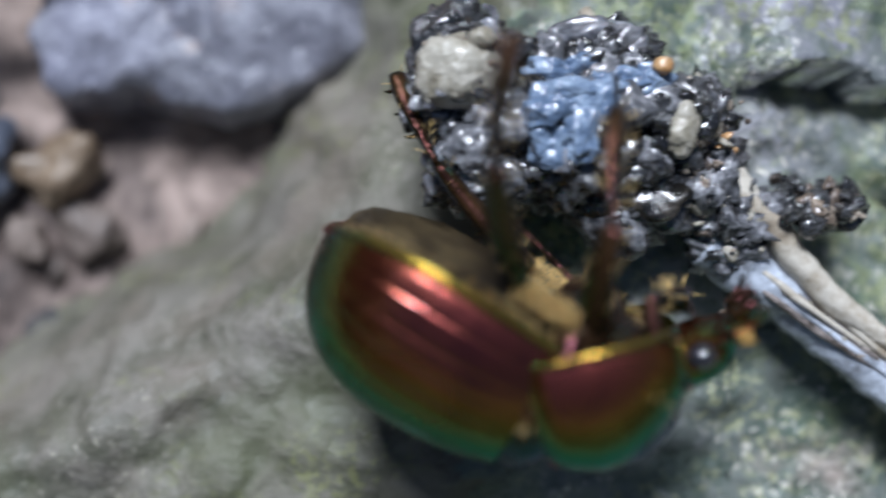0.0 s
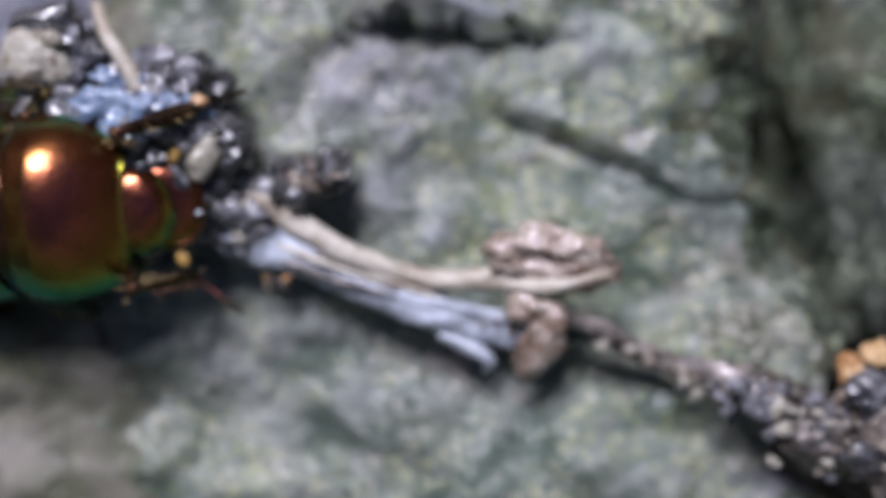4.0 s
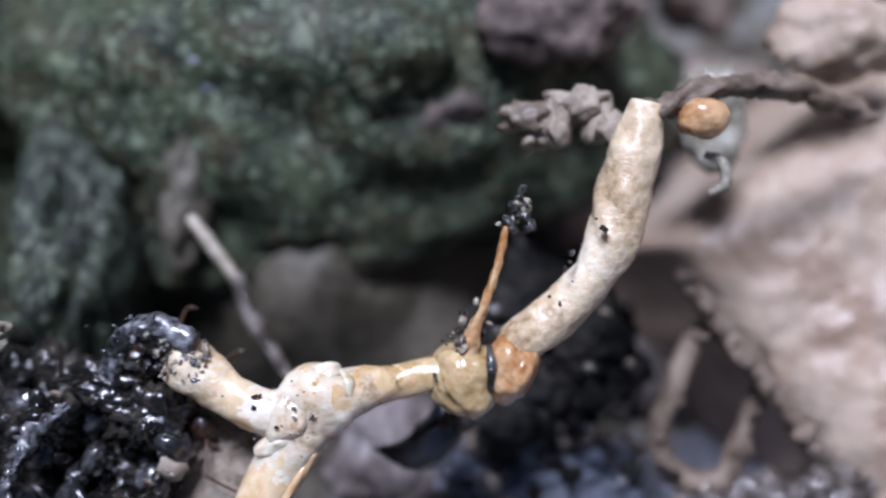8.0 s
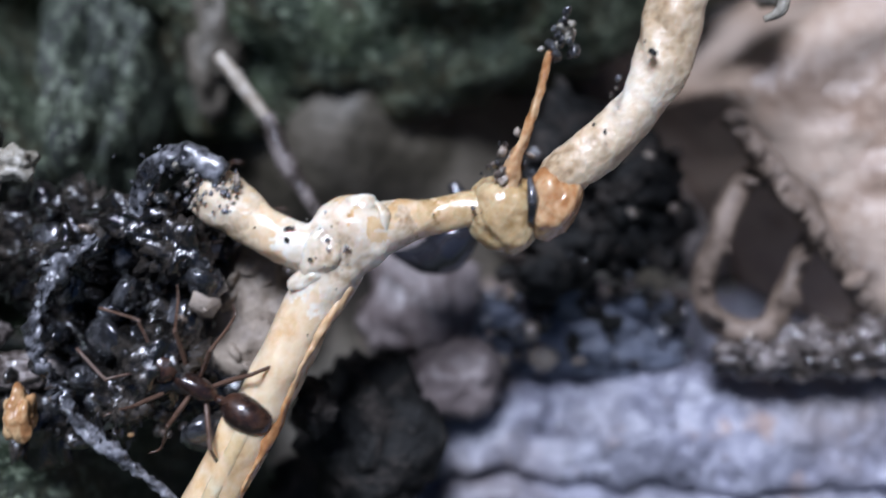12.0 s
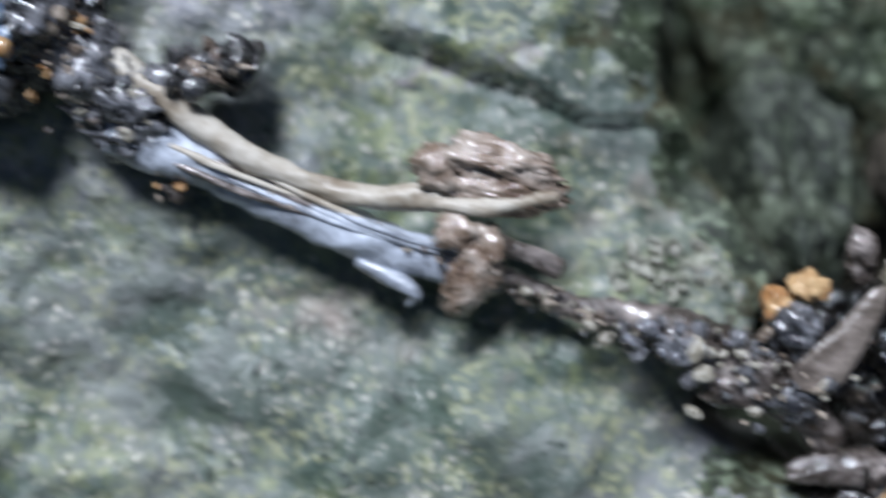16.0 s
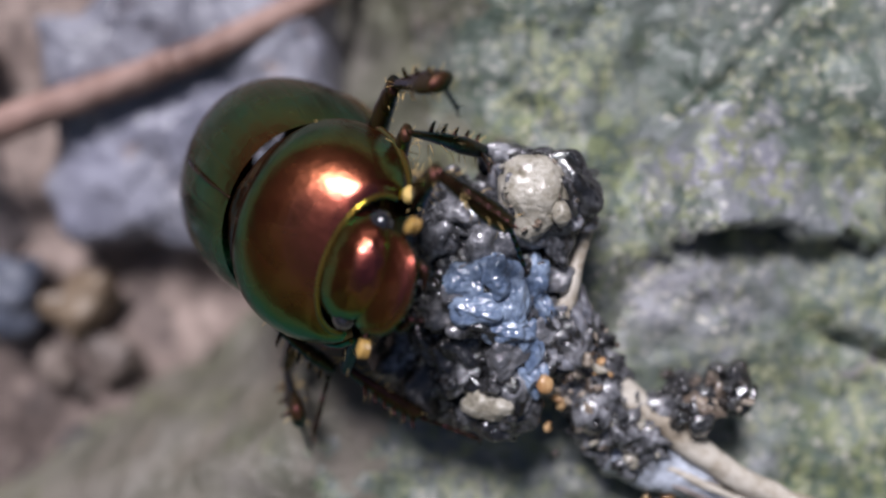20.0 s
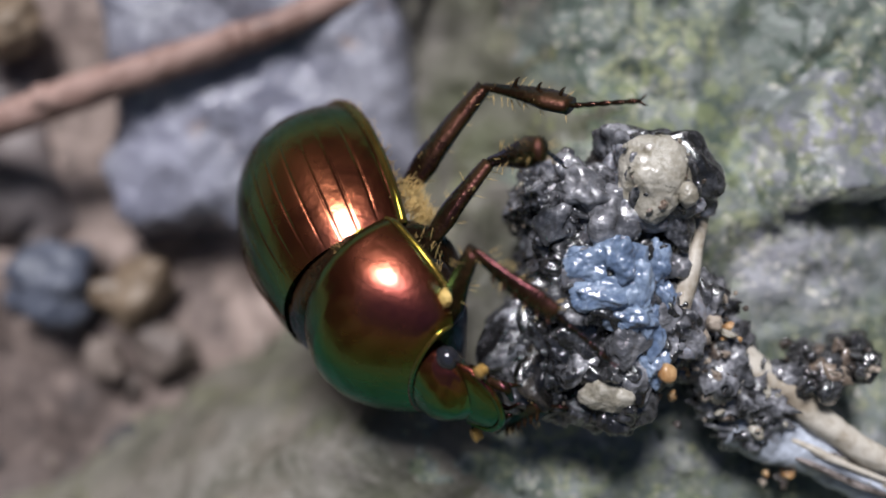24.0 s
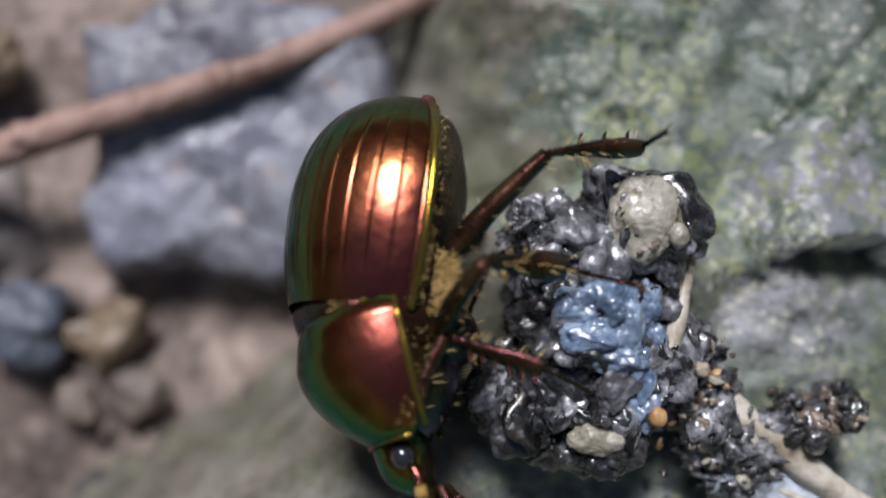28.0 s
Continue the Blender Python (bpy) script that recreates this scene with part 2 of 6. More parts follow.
ROOTWORN = material("worn fibrous root", [(0.46, (0.20, 0.12, 0.06)), (0.62, (0.52, 0.39, 0.24)), (0.80, (0.70, 0.57, 0.40)), (0.95, (0.79, 0.70, 0.56))], rough=0.4, scale=300, fine=3500, bump=0.5, sss=0.25)
ROOTBROWN = material("amber root skin", [(0.42, (0.13, 0.05, 0.018)), (0.65, (0.40, 0.19, 0.07)), (0.85, (0.58, 0.38, 0.20))], rough=0.25, scale=300, fine=3500, bump=0.3, coat=0.5, sss=0.25)
DUNG = material("wet black dung", [(0.45, (0.006, 0.005, 0.004)), (0.70, (0.019, 0.019, 0.020)), (0.95, (0.085, 0.085, 0.09))], rough=0.12, scale=1100, fine=4500, bump=0.65, coat=1.0, rough_span=0.06)
BLACKDUNG = material("black dung crumbs", [(0.45, (0.003, 0.003, 0.003)), (0.72, (0.010, 0.009, 0.008)), (0.96, (0.06, 0.05, 0.04))], rough=0.2, scale=900, fine=4000, bump=0.5, coat=0.7, rough_span=0.1)
DUNGGREY = material("grey slimy dung", [(0.50, (0.008, 0.007, 0.007)), (0.68, (0.030, 0.030, 0.032)), (0.80, (0.125, 0.125, 0.135)), (0.95, (0.30, 0.30, 0.32))], rough=0.15, scale=620, fine=4200, bump=0.6, coat=0.8, rough_span=0.07, warp=1.6)
SLIME = material("milky grey slime", [(0.48, (0.035, 0.034, 0.036)), (0.66, (0.085, 0.086, 0.098)), (0.86, (0.23, 0.23, 0.255))], rough=0.15, scale=700, fine=4200, bump=0.5, coat=0.8, rough_span=0.06, warp=1.4, sss=0.2)
# black dirt, darkened until it also holds the shade of a hole
DIRTSHADE = material("black dirt", [(0.45, (0.004, 0.004, 0.004)), (0.74, (0.012, 0.012, 0.011)), (0.97, (0.05, 0.042, 0.036))], rough=0.75, spec=0.2, scale=700, fine=4000, bump=0.8)
WETBARK = material("wet tan bark", [(0.45, (0.05, 0.030, 0.020)), (0.66, (0.20, 0.140, 0.098)), (0.92, (0.46, 0.39, 0.33))], rough=0.16, scale=900, fine=5000, bump=0.8, coat=1.0)
BLUE = material("blue slime", [(0.45, (0.040, 0.055, 0.085)), (0.66, (0.110, 0.155, 0.245)), (0.92, (0.27, 0.34, 0.45))], rough=0.14, scale=800, fine=3400, bump=0.55, coat=1.0)
LAVENDER = material("lavender slime", [(0.45, (0.05, 0.05, 0.052)), (0.68, (0.085, 0.086, 0.094)), (0.92, (0.28, 0.28, 0.30))], rough=0.16, scale=900, fine=3600, bump=0.75, coat=1.0)
PALE = material("pale grit", [(0.45, (0.10, 0.085, 0.060)), (0.64, (0.26, 0.235, 0.18)), (0.92, (0.48, 0.45, 0.385))], rough=0.3, scale=700, fine=4500, bump=0.6, coat=0.3)
CRUMB = material("crumbs", [(0.2, (0.012, 0.011, 0.010)), (0.5, (0.05, 0.04, 0.035)), (0.75, (0.16, 0.12, 0.09)), (0.95, (0.36, 0.30, 0.24))], rough=0.22, scale=900, fine=4500, bump=0.5, coat=0.8, island=1.0)
ORANGE = material("orange grain", [(0.4, (0.14, 0.055, 0.018)), (0.65, (0.34, 0.17, 0.065)), (0.9, (0.56, 0.38, 0.19))], rough=0.28, scale=900, fine=4000, bump=0.3, coat=0.3)
SHELL = material("copper shell", [(0.40, (0.008, 0.002, 0.0015)), (0.62, (0.012, 0.003, 0.002)), (0.85, (0.018, 0.005, 0.002))], rough=0.25, metal=0.0, scale=420, fine=2600, bump=0.12, rough_span=0.05, coat=0.22, edge=(1.0, 0.84, 0.36))
LIMB = material("dark metallic leg", [(0.4, (0.005, 0.003, 0.002)), (0.65, (0.010, 0.005, 0.003)), (0.9, (0.028, 0.015, 0.007))], rough=0.24, scale=500, fine=6000, bump=0.25)
RIM = material("golden rim", [(0.40, (0.02, 0.012, 0.003)), (0.85, (0.05, 0.03, 0.008))], rough=0.16, scale=300, fine=6000, bump=0.05, edge=(1.0, 0.9, 0.4))
# a clear film over the dark shell shimmers red from above and green aslant
for shiny, thick, index in ((SHELL, 484.0, 2.55), (RIM, 448.0, 2.6), (LIMB, 474.0, 1.5)):
    film = shiny.node_tree.nodes["Principled BSDF"].inputs
    film["IOR"].default_value = index
    film["Thin Film Thickness"].default_value = thick
    film["Thin Film IOR"].default_value = 1.33
BELLY = material("bronze belly", [(0.4, (0.008, 0.005, 0.003)), (0.7, (0.022, 0.015, 0.007)), (0.9, (0.07, 0.05, 0.022))], rough=0.5, spec=0.25, scale=500, fine=6000, bump=0.5)
HAIR = material("golden hair", [(0.4, (0.42, 0.26, 0.08)), (0.8, (0.68, 0.48, 0.19))], rough=0.4, scale=900, fine=4000, bump=0.0)
CLUB = material("yellow club", [(0.4, (0.22, 0.12, 0.03)), (0.8, (0.45, 0.28, 0.08))], rough=0.35, scale=900, fine=4000, bump=0.2)
CLUBYELLOW = material("yellow hair pad", [(0.4, (0.45, 0.27, 0.06)), (0.8, (0.65, 0.45, 0.14))], rough=0.6, scale=900, fine=6000, bump=0.5)
EYE = material("black eye", [(0.4, (0.008, 0.008, 0.01)), (0.8, (0.02, 0.02, 0.025))], rough=0.08, scale=900, fine=4000, bump=0.0, coat=1.0)
ANT = material("black ant skin", [(0.4, (0.006, 0.005, 0.004)), (0.7, (0.018, 0.010, 0.008)), (0.9, (0.055, 0.026, 0.015))], rough=0.22, scale=900, fine=5000, bump=0.2, coat=0.4)
ANTLEG = material("amber ant leg", [(0.4, (0.02, 0.011, 0.008)), (0.8, (0.10, 0.058, 0.038))], rough=0.3, scale=900, fine=5000, bump=0.1)
MUD = material("olive brown mud", [(0.46, (0.018, 0.016, 0.011)), (0.66, (0.062, 0.054, 0.038)), (0.90, (0.15, 0.13, 0.10))], rough=0.55, scale=200, fine=1800, bump=0.9)
LICHEN = material("pale green lichen", [(0.44, (0.16, 0.17, 0.12)), (0.64, (0.30, 0.31, 0.24)), (0.90, (0.46, 0.44, 0.38))], rough=0.7, scale=900, fine=5000, bump=0.8, island=0.4)
DUSKSTONE = material("dusky stone", [(0.45, (0.06, 0.048, 0.046)), (0.72, (0.13, 0.105, 0.10)), (0.95, (0.28, 0.24, 0.23))], rough=0.55, scale=260, fine=1800, bump=0.6)
FLAKE = material("wet bark flake", [(0.42, (0.045, 0.035, 0.028)), (0.65, (0.12, 0.098, 0.080)), (0.90, (0.25, 0.21, 0.18))], rough=0.3, scale=350, fine=2500, bump=0.7, coat=0.5)
DULLBARK = material("dull brown bark", [(0.42, (0.075, 0.056, 0.042)), (0.65, (0.20, 0.16, 0.12)), (0.90, (0.38, 0.32, 0.25))], rough=0.6, scale=350, fine=2500, bump=0.6)
BLUESTONE = material("dark blue pebble", [(0.4, (0.03, 0.035, 0.05)), (0.7, (0.08, 0.09, 0.12)), (0.95, (0.18, 0.19, 0.23))], rough=0.5, scale=300, fine=2000, bump=0.3)
# ochre, lowered in tone: the shade on these pebbles is in the colour
TANSTONE = material("ochre pebble", [(0.4, (0.07, 0.045, 0.028)), (0.7, (0.18, 0.13, 0.085)), (0.95, (0.32, 0.25, 0.18))], rough=0.5, scale=250, fine=2000, bump=0.3)
STICK = material("red brown stick", [(0.42, (0.11, 0.058, 0.045)), (0.65, (0.24, 0.14, 0.11)), (0.88, (0.38, 0.25, 0.21))], rough=0.6, scale=350, fine=2500, bump=0.4)


# ---- mesh helpers (millimetres in, metres out) ----
def mesh(name, verts, faces, mat, smooth=True):
    me = bpy.data.meshes.new(name)
    me.from_pydata([(x * MM, y * MM, z * MM) for x, y, z in verts], [], faces)
    me.materials.append(mat)
    me.polygons.foreach_set("use_smooth", [smooth] * len(me.polygons))
    me.update()
    return me


def part(name, me, parent=None, label="", m=None):
    ob = new(name, me)
    if parent:
        ob.parent = parent
    if m is not None:
        ob.matrix_basis = m
    if label:
        ob["label"] = label
    return ob


def thing(name, label, category, at=(0, 0, 0), group="", kind=""):
    ob = new(name)
    ob.empty_display_size = 0.001
    ob.location = [c * MM for c in at]
    return tagged(ob, label, category, group, kind)


def lattice(shape_seed):
    return np.random.RandomState(shape_seed).rand(64, 64)


def value_noise(x, y, seed):
    g = lattice(seed)
    xi, yi = np.floor(x).astype(int), np.floor(y).astype(int)
    fx, fy = x - xi, y - yi
    fx, fy = fx * fx * (3 - 2 * fx), fy * fy * (3 - 2 * fy)
    a, b = g[xi % 64, yi % 64], g[(xi + 1) % 64, yi % 64]
    c, d = g[xi % 64, (yi + 1) % 64], g[(xi + 1) % 64, (yi + 1) % 64]
    return (a * (1 - fx) + b * fx) * (1 - fy) + (c * (1 - fx) + d * fx) * fy - 0.5


def fbm(x, y, size, seed, octaves=4):
    out, amp = 0, 1.0
    for o in range(octaves):
        out = out + amp * value_noise(x / size + 17.3 * o, y / size + 5.1 * o, seed + o)
        size, amp = size / 2, amp / 2
    return out


def field(name, xs, ys, height, mat):
    """A sheet of ground or stone: height(x, y) over the grid xs by ys."""
    gx, gy = np.meshgrid(xs, ys)
    gz = height(gx, gy)
    w, n = len(xs), len(ys)
    verts = np.stack([gx.ravel(), gy.ravel(), gz.ravel()], 1)
    i = np.arange((n - 1) * (w - 1))
    r, c = i // (w - 1), i % (w - 1)
    a = r * w + c
    faces = np.stack([a, a + 1, a + w + 1, a + w], 1)
    return mesh(name, verts.tolist(), faces.tolist(), mat)


def spline(points, n):
    """n places along a smooth line through the points."""
    p = [Vector(q) for q in points]
    p = [2 * p[0] - p[1]] + p + [2 * p[-1] - p[-2]]
    out = []
    for i in range(n):
        s = i / (n - 1) * (len(p) - 3) * 0.99999
        k, f = int(s), s - int(s)
        a, b, c, d = p[k], p[k + 1], p[k + 2], p[k + 3]
        out.append(0.5 * (2 * b + (c - a) * f + (2 * a - 5 * b + 4 * c - d) * f * f + (3 * b - a - 3 * c + d) * f * f * f))
    return out


def tube(points, radii, n=24, seg=12, rough=0.0, seed=0, flat=1.0, knobs=0.0):
    """Vertices and faces of a tapered tube along a smooth line, with closed ends and uneven skin."""
    line = spline(points, n)
    rad = np.interp(np.linspace(0, 1, n), np.linspace(0, 1, len(radii)), radii)
    verts, faces = [], []
    side = None
    for i, p in enumerate(line):
        d = (line[min(i + 1, n - 1)] - line[max(i - 1, 0)]).normalized()
        if side is None:
            side = d.cross(Vector((0, 0, 1)) if abs(d.z) < 0.9 else Vector((1, 0, 0))).normalized()
        side = (side - side.dot(d) * d).normalized()
        up = side.cross(d)
        r = rad[i]
        for k in range(seg):
            a = 2 * math.pi * k / seg
            q = r * (1 + rough * noise.noise(Vector((p.x * 1.1 + math.cos(a) * 1.3 + seed * 7.7, p.y * 1.1 + math.sin(a) * 1.3, p.z))) + knobs * noise.noise(Vector((p.x * 3.1 + math.cos(a) * 2.3 + seed, p.y * 3.1 + math.sin(a) * 2.3, 3.3))))
            verts.append(p + side * (math.cos(a) * q) + up * (math.sin(a) * q * flat))
    for i in range(n - 1):
        for k in range(seg):
            a, b = i * seg + k, i * seg + (k + 1) % seg
            faces.append((a, b, b + seg, a + seg))
    for end, ring in ((line[0], 0), (line[-1], (n - 1) * seg)):
        c = len(verts)
        verts.append(end)
        for k in range(seg):
            a, b = ring + k, ring + (k + 1) % seg
            faces.append((b, a, c) if ring == 0 else (a, b, c))
    return verts, faces


BALLS = {}


def ball(level):
    if level not in BALLS:
        bm = bmesh.new()
        bmesh.ops.create_icosphere(bm, subdivisions=level, radius=1)
        BALLS[level] = ([v.co.copy() for v in bm.verts], [tuple(v.index for v in f.verts) for f in bm.faces])
        bm.free()
    return BALLS[level]


def lump(size, seed, rough=0.35, fine=0.12, level=3, freq=1.2):
    """Vertices and faces of an uneven clod with half axes size."""
    vs, fs = ball(level)
    off = Vector((seed * 3.7, seed * 1.3, seed * 9.1))
    out = []
    for v in vs:
        q = 1 + rough * noise.noise(v * freq + off) + fine * noise.noise(v * freq * 3.3 + off) + 0.5 * fine * noise.noise(v * freq * 8 + off)
        out.append((v.x * q * size[0], v.y * q * size[1], v.z * q * size[2]))
    return out, fs


def joined(pieces):
    verts, faces = [], []
    for v, f in pieces:
        o = len(verts)
        verts += [tuple(q) for q in v]
        faces += [tuple(i + o for i in g) for g in f]
    return verts, faces


def moved(piece, at=(0, 0, 0), turn=(0, 0, 0)):
    m = pose(*at, *turn)
    return [m @ Vector(v) for v in piece[0]], piece[1]


CLODS = {}


def clod_mesh(mat, kind):
    """One of a few shared small clods, about 1 mm across."""
    key = (mat.name, kind)
    if key not in CLODS:
        v, f = lump((0.5, 0.5, 0.5), kind + len(mat.name), 0.5, 0.14, 3 if kind < 3 else 2, 1.1)
        CLODS[key] = mesh("clod", v, f, mat)
    return CLODS[key]


def place(x, y, z, size, rng, squash=1.0):
    m = Matrix.Translation((x * MM, y * MM, z * MM)) @ Euler([rng.uniform(0, 6.28) for _ in range(3)]).to_matrix().to_4x4()
    return m @ Matrix.Diagonal((size * rng.uniform(0.75, 1.4), size * rng.uniform(0.7, 1.15), size * squash * rng.uniform(0.6, 1.1), 1))


def crumbs(parent, rng, count, spot, mats, sizes, name="crumb"):
    """Small clods strewn on a thing: spot() gives each one's place in the thing's millimetres."""
    for _ in range(count):
        x, y, z = spot()
        size = sizes[0] + (sizes[1] - sizes[0]) * rng.random() ** 2.2
        part(name, clod_mesh(rng.choice(mats), rng.randrange(6)), parent, m=place(x, y, z - 0.15 * size, size, rng, 0.75))


# ---- ground and stones ----
def ground_height(x, y):
    far = np.clip((np.hypot(x, y) - 70) / 60, 0, 1)
    mud = 8.5 * np.exp(-((x - 25) / 7.5) ** 2 - ((y + 1.5) / 6.0) ** 2)
    return -17 + mud + 4.5 / (1 + np.exp((x + 18) * 0.6)) * (1 - far) + (1 - far) * (3.0 * fbm(x, y, 11, 31) + 0.8 * fbm(x, y, 2.5, 35)) - 2 * far


near = np.arange(-66, 76.1, 0.6)
reach = np.array([200, 600, 3000, 20000, 200000.0])
gxs = np.concatenate([-reach[::-1], near, reach])
part("ground", field("ground", gxs, np.concatenate([-reach[::-1], np.arange(-46, 46.1, 0.6), reach]), ground_height, SOIL))
ground = bpy.data.objects["ground"].data
ground.materials.append(MUD)
mid = np.array([p.center[:2] for p in ground.polygons]) / MM
muddy = np.hypot((mid[:, 0] - 34) / 24, mid[:, 1] / 34) + 0.5 * fbm(mid[:, 0], mid[:, 1], 6, 37) < 0.95
ground.polygons.foreach_set("material_index", muddy.astype(np.int32))
tagged(bpy.data.objects["ground"], "dark brown leaf soil between the stones", "ground", kind="structure")


def slab_height(x, y):
    """The mossy slab: flat, cracked and worn, broken off to both sides."""
    left = np.interp(y, [-25, -10, -4, -1.6, 2.6, 8.7, 15.8, 30], [-75, -50, -34, -29.2, -22.9, -18.8, -17.6, -15])
    right = np.interp(y, [-34, -22, -17, -12, -8.8, -6.6, -4.4, 2.6, 30], [27, 19.5, 16.5, 14.6, 10.0, 11.8, 12.9, 9.5, 8.8])
    wob = 1.6 * fbm(x, y, 3.5, 61)
    dl, dr = (x - left) * 0.8 + wob, right - x + wob
    top = -2.4 + 1.6 * fbm(x, y, 9, 41) + 0.9 * fbm(x, y, 2.6, 51) - 0.5 * np.abs(fbm(x, y, 4.0, 57)) + 0.22 * fbm(x, y, 0.8, 55, 2)
    # a lip with a dark hollow below it
    hold = 1 / (1 + np.exp(-(x + 6.3) * 2.2)) / (1 + np.exp((x - 0.2) * 1.6))
    lip = 8.2 + 1.1 * fbm(x, x * 0, 2.5, 71) + 0.5 * fbm(x, y, 1.0, 73)
    up = y - lip
    top = top + hold * (1.7 * np.exp(-np.clip(up, 0, 99) / 3.2) * (up > 0) - (1.7 + 1.6 * fbm(x, y, 2.0, 75)) * np.exp(-(np.clip(-up, 0, 99) / 0.75) ** 2) * (up <= 0))
    # a slanting crack
    line = 4.6 - 0.38 * (x + 0.5) + 0.7 * fbm(x, x * 0 + 3, 3, 81)
    off = y - line
    hold2 = 1 / (1 + np.exp(-(x + 1.0) * 3)) / (1 + np.exp((x - 9.0) * 1.2))
    top = top + hold2 * (0.9 * np.exp(-np.clip(off, 0, 99) / 2.5) * (off > 0) - 0.45 * np.exp(-(off / 0.45) ** 2))
    # a groove that runs up from the ledge
    off = (y - 10.9) * 0.727 - (x + 7.7) * 0.687 + 0.5 * fbm(x, y, 2.0, 85)
    top = top + (0.55 * np.exp(-np.clip(-off, 0, 99) / 1.6) * (off <= 0) - 0.5 * np.exp(-(off / 0.4) ** 2)) / (1 + np.exp((x + 0.8) * 2)) / (1 + np.exp(-(x + 8.0) * 2))
    top = top - 5.2 * np.clip(1 - np.clip(dl, 0, 99) / 6.5, 0, 1) ** 2 - 0.9 * np.exp(-np.clip(dr, 0, 99) / 1.0)
    fall = np.where(dl < 0, -1.7 * dl, 0) + np.where(dr < 0, -3.0 * dr, 0)
    return np.maximum(top - fall, -24)


part("mossy_stone", field("mossy_stone", np.arange(-62, 36, 0.26), np.arange(-32, 30, 0.26), slab_height, MOSSY))

def moss_and_shade(stone):
    """Dark moss on the slab's broken end, with its sides' shade in the colour."""
    stone.materials.append(SHADEMOSS)
    c = np.zeros(len(stone.polygons) * 3)
    stone.polygons.foreach_get("center", c)
    x, y, z = (c.reshape(-1, 3) / MM).T
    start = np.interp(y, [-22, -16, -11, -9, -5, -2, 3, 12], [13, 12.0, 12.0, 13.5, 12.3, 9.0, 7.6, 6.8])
    shaded_end = (x - start) / 2.6 + 2.2 * fbm(x, y, 2.2, 191) + 1.0 * fbm(x, y, 0.6, 193, 2) > 0
    olive = (-17.0 - x) / 3 + 2.0 * fbm(x, y, 4.0, 197) + 1.0 * fbm(x, y, 0.8, 199, 2) > 0
    left = np.interp(y, [-25, -10, -4, -1.6, 2.6, 8.7, 15.8, 30], [-75, -50, -34, -29.2, -22.9, -18.8, -17.6, -15])
    olive |= (np.interp(y, [2, 9], [7.5, 4.0]) - (x - left)) / 3 + 2.0 * fbm(x, y, 3.0, 201) + 1.0 * fbm(x, y, 0.8, 203, 2) > 0
    stone.materials.append(OLIVEMOSS)
    stone.materials.append(LITSTONE)
    # the ledge's brightness is painted on as a pale patch, a smaller one beside
    bare = 1 - np.maximum(np.abs(x + 4.3) / 4.2, np.abs(y - 10.6) / 2.0) + 1.1 * fbm(x, y, 1.8, 207) + 0.6 * fbm(x, y, 0.5, 209, 2) > 0.15
    bare |= 1 - np.hypot((x - 2.6) / 2.6, (y - 4.0) / 1.3) + 1.2 * fbm(x, y, 1.5, 211) + 0.6 * fbm(x, y, 0.5, 213, 2) > 0.4
    stone.polygons.foreach_set("material_index", np.where(shaded_end | ((z < -6.5) & (x > 0)), 1, np.where(bare, 3, np.where(olive, 2, 0))).astype(np.int32))
    stone.update()


moss_and_shade(bpy.data.objects["mossy_stone"].data)
tagged(bpy.data.objects["mossy_stone"], "grey-green mossy stone slab with cracks and a dark hollow", "stone", kind="structure")


def boulder(name, label, mat, at, size, seed, rough=0.35, turn=(0, 0, 0), level=5, fine=0.12):
    v, f = lump(size, seed, rough, fine, level)
    ob = part(name, mesh(name, v, f, mat), m=pose(*[c * MM for c in at], *turn))
    return tagged(ob, label, "stone", "stones round the slab")


# an added, unseen dark bank all round: hides low sky, darkens reflections
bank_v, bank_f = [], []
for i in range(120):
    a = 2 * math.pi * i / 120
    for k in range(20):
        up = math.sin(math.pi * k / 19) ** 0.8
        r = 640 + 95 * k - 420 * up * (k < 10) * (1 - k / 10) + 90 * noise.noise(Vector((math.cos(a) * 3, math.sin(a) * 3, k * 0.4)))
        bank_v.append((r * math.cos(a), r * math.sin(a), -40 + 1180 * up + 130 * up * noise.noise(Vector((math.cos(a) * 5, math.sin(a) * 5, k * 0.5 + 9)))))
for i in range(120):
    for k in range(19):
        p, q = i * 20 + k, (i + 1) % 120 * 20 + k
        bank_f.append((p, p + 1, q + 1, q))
tagged(part("backdrop", mesh("backdrop", bank_v, bank_f, DARKSTONE)), "unseen dark green bank added all round to darken reflections", "undergrowth", kind="structure")
# this mossy stone's deep shade comes from its dark colour
boulder("dark_stone", "dark green mossy stone, its deep shade put into the colour", SHADEMOSS, (24, 8.0, -13.5), (15, 11, 8), 3, 0.3)
boulder("green_stone", "narrow grey-green stone standing behind the root, shade painted in", SHADEGREEN, (15.8, -1.2, -12.2), (2.4, 7.5, 6.5), 5, 0.3)


def brown_height(x, y):
    """The tan rock beside the root: a flat slab with a straight broken edge."""
    d = np.minimum(((x - 39.9) * 0.60 - (y + 1.5) * 0.80) * 0.9 + 0.4, (x - 39.9) * 0.83 + (y + 1.5) * 0.55) + 0.4 * fbm(x, y, 2.6, 121)
    top = -6.2 + 0.07 * (x - 44) + 1.3 * fbm(x, y, 7, 123) + 0.5 * fbm(x, y, 1.8, 125) + 0.15 * fbm(x, y, 0.6, 127, 2)
    top = top - 0.9 * np.exp(-np.clip(d, 0, 99) / 0.7)
    return np.maximum(top + np.where(d < 0, 5 * d, 0), -24)


tagged(part("brown_rock", field("brown_rock", np.arange(36, 66, 0.25), np.arange(-26, 22, 0.25), brown_height, BROWNROCK)), "flat tan rock with rusty stains", "stone", "stones round the slab")


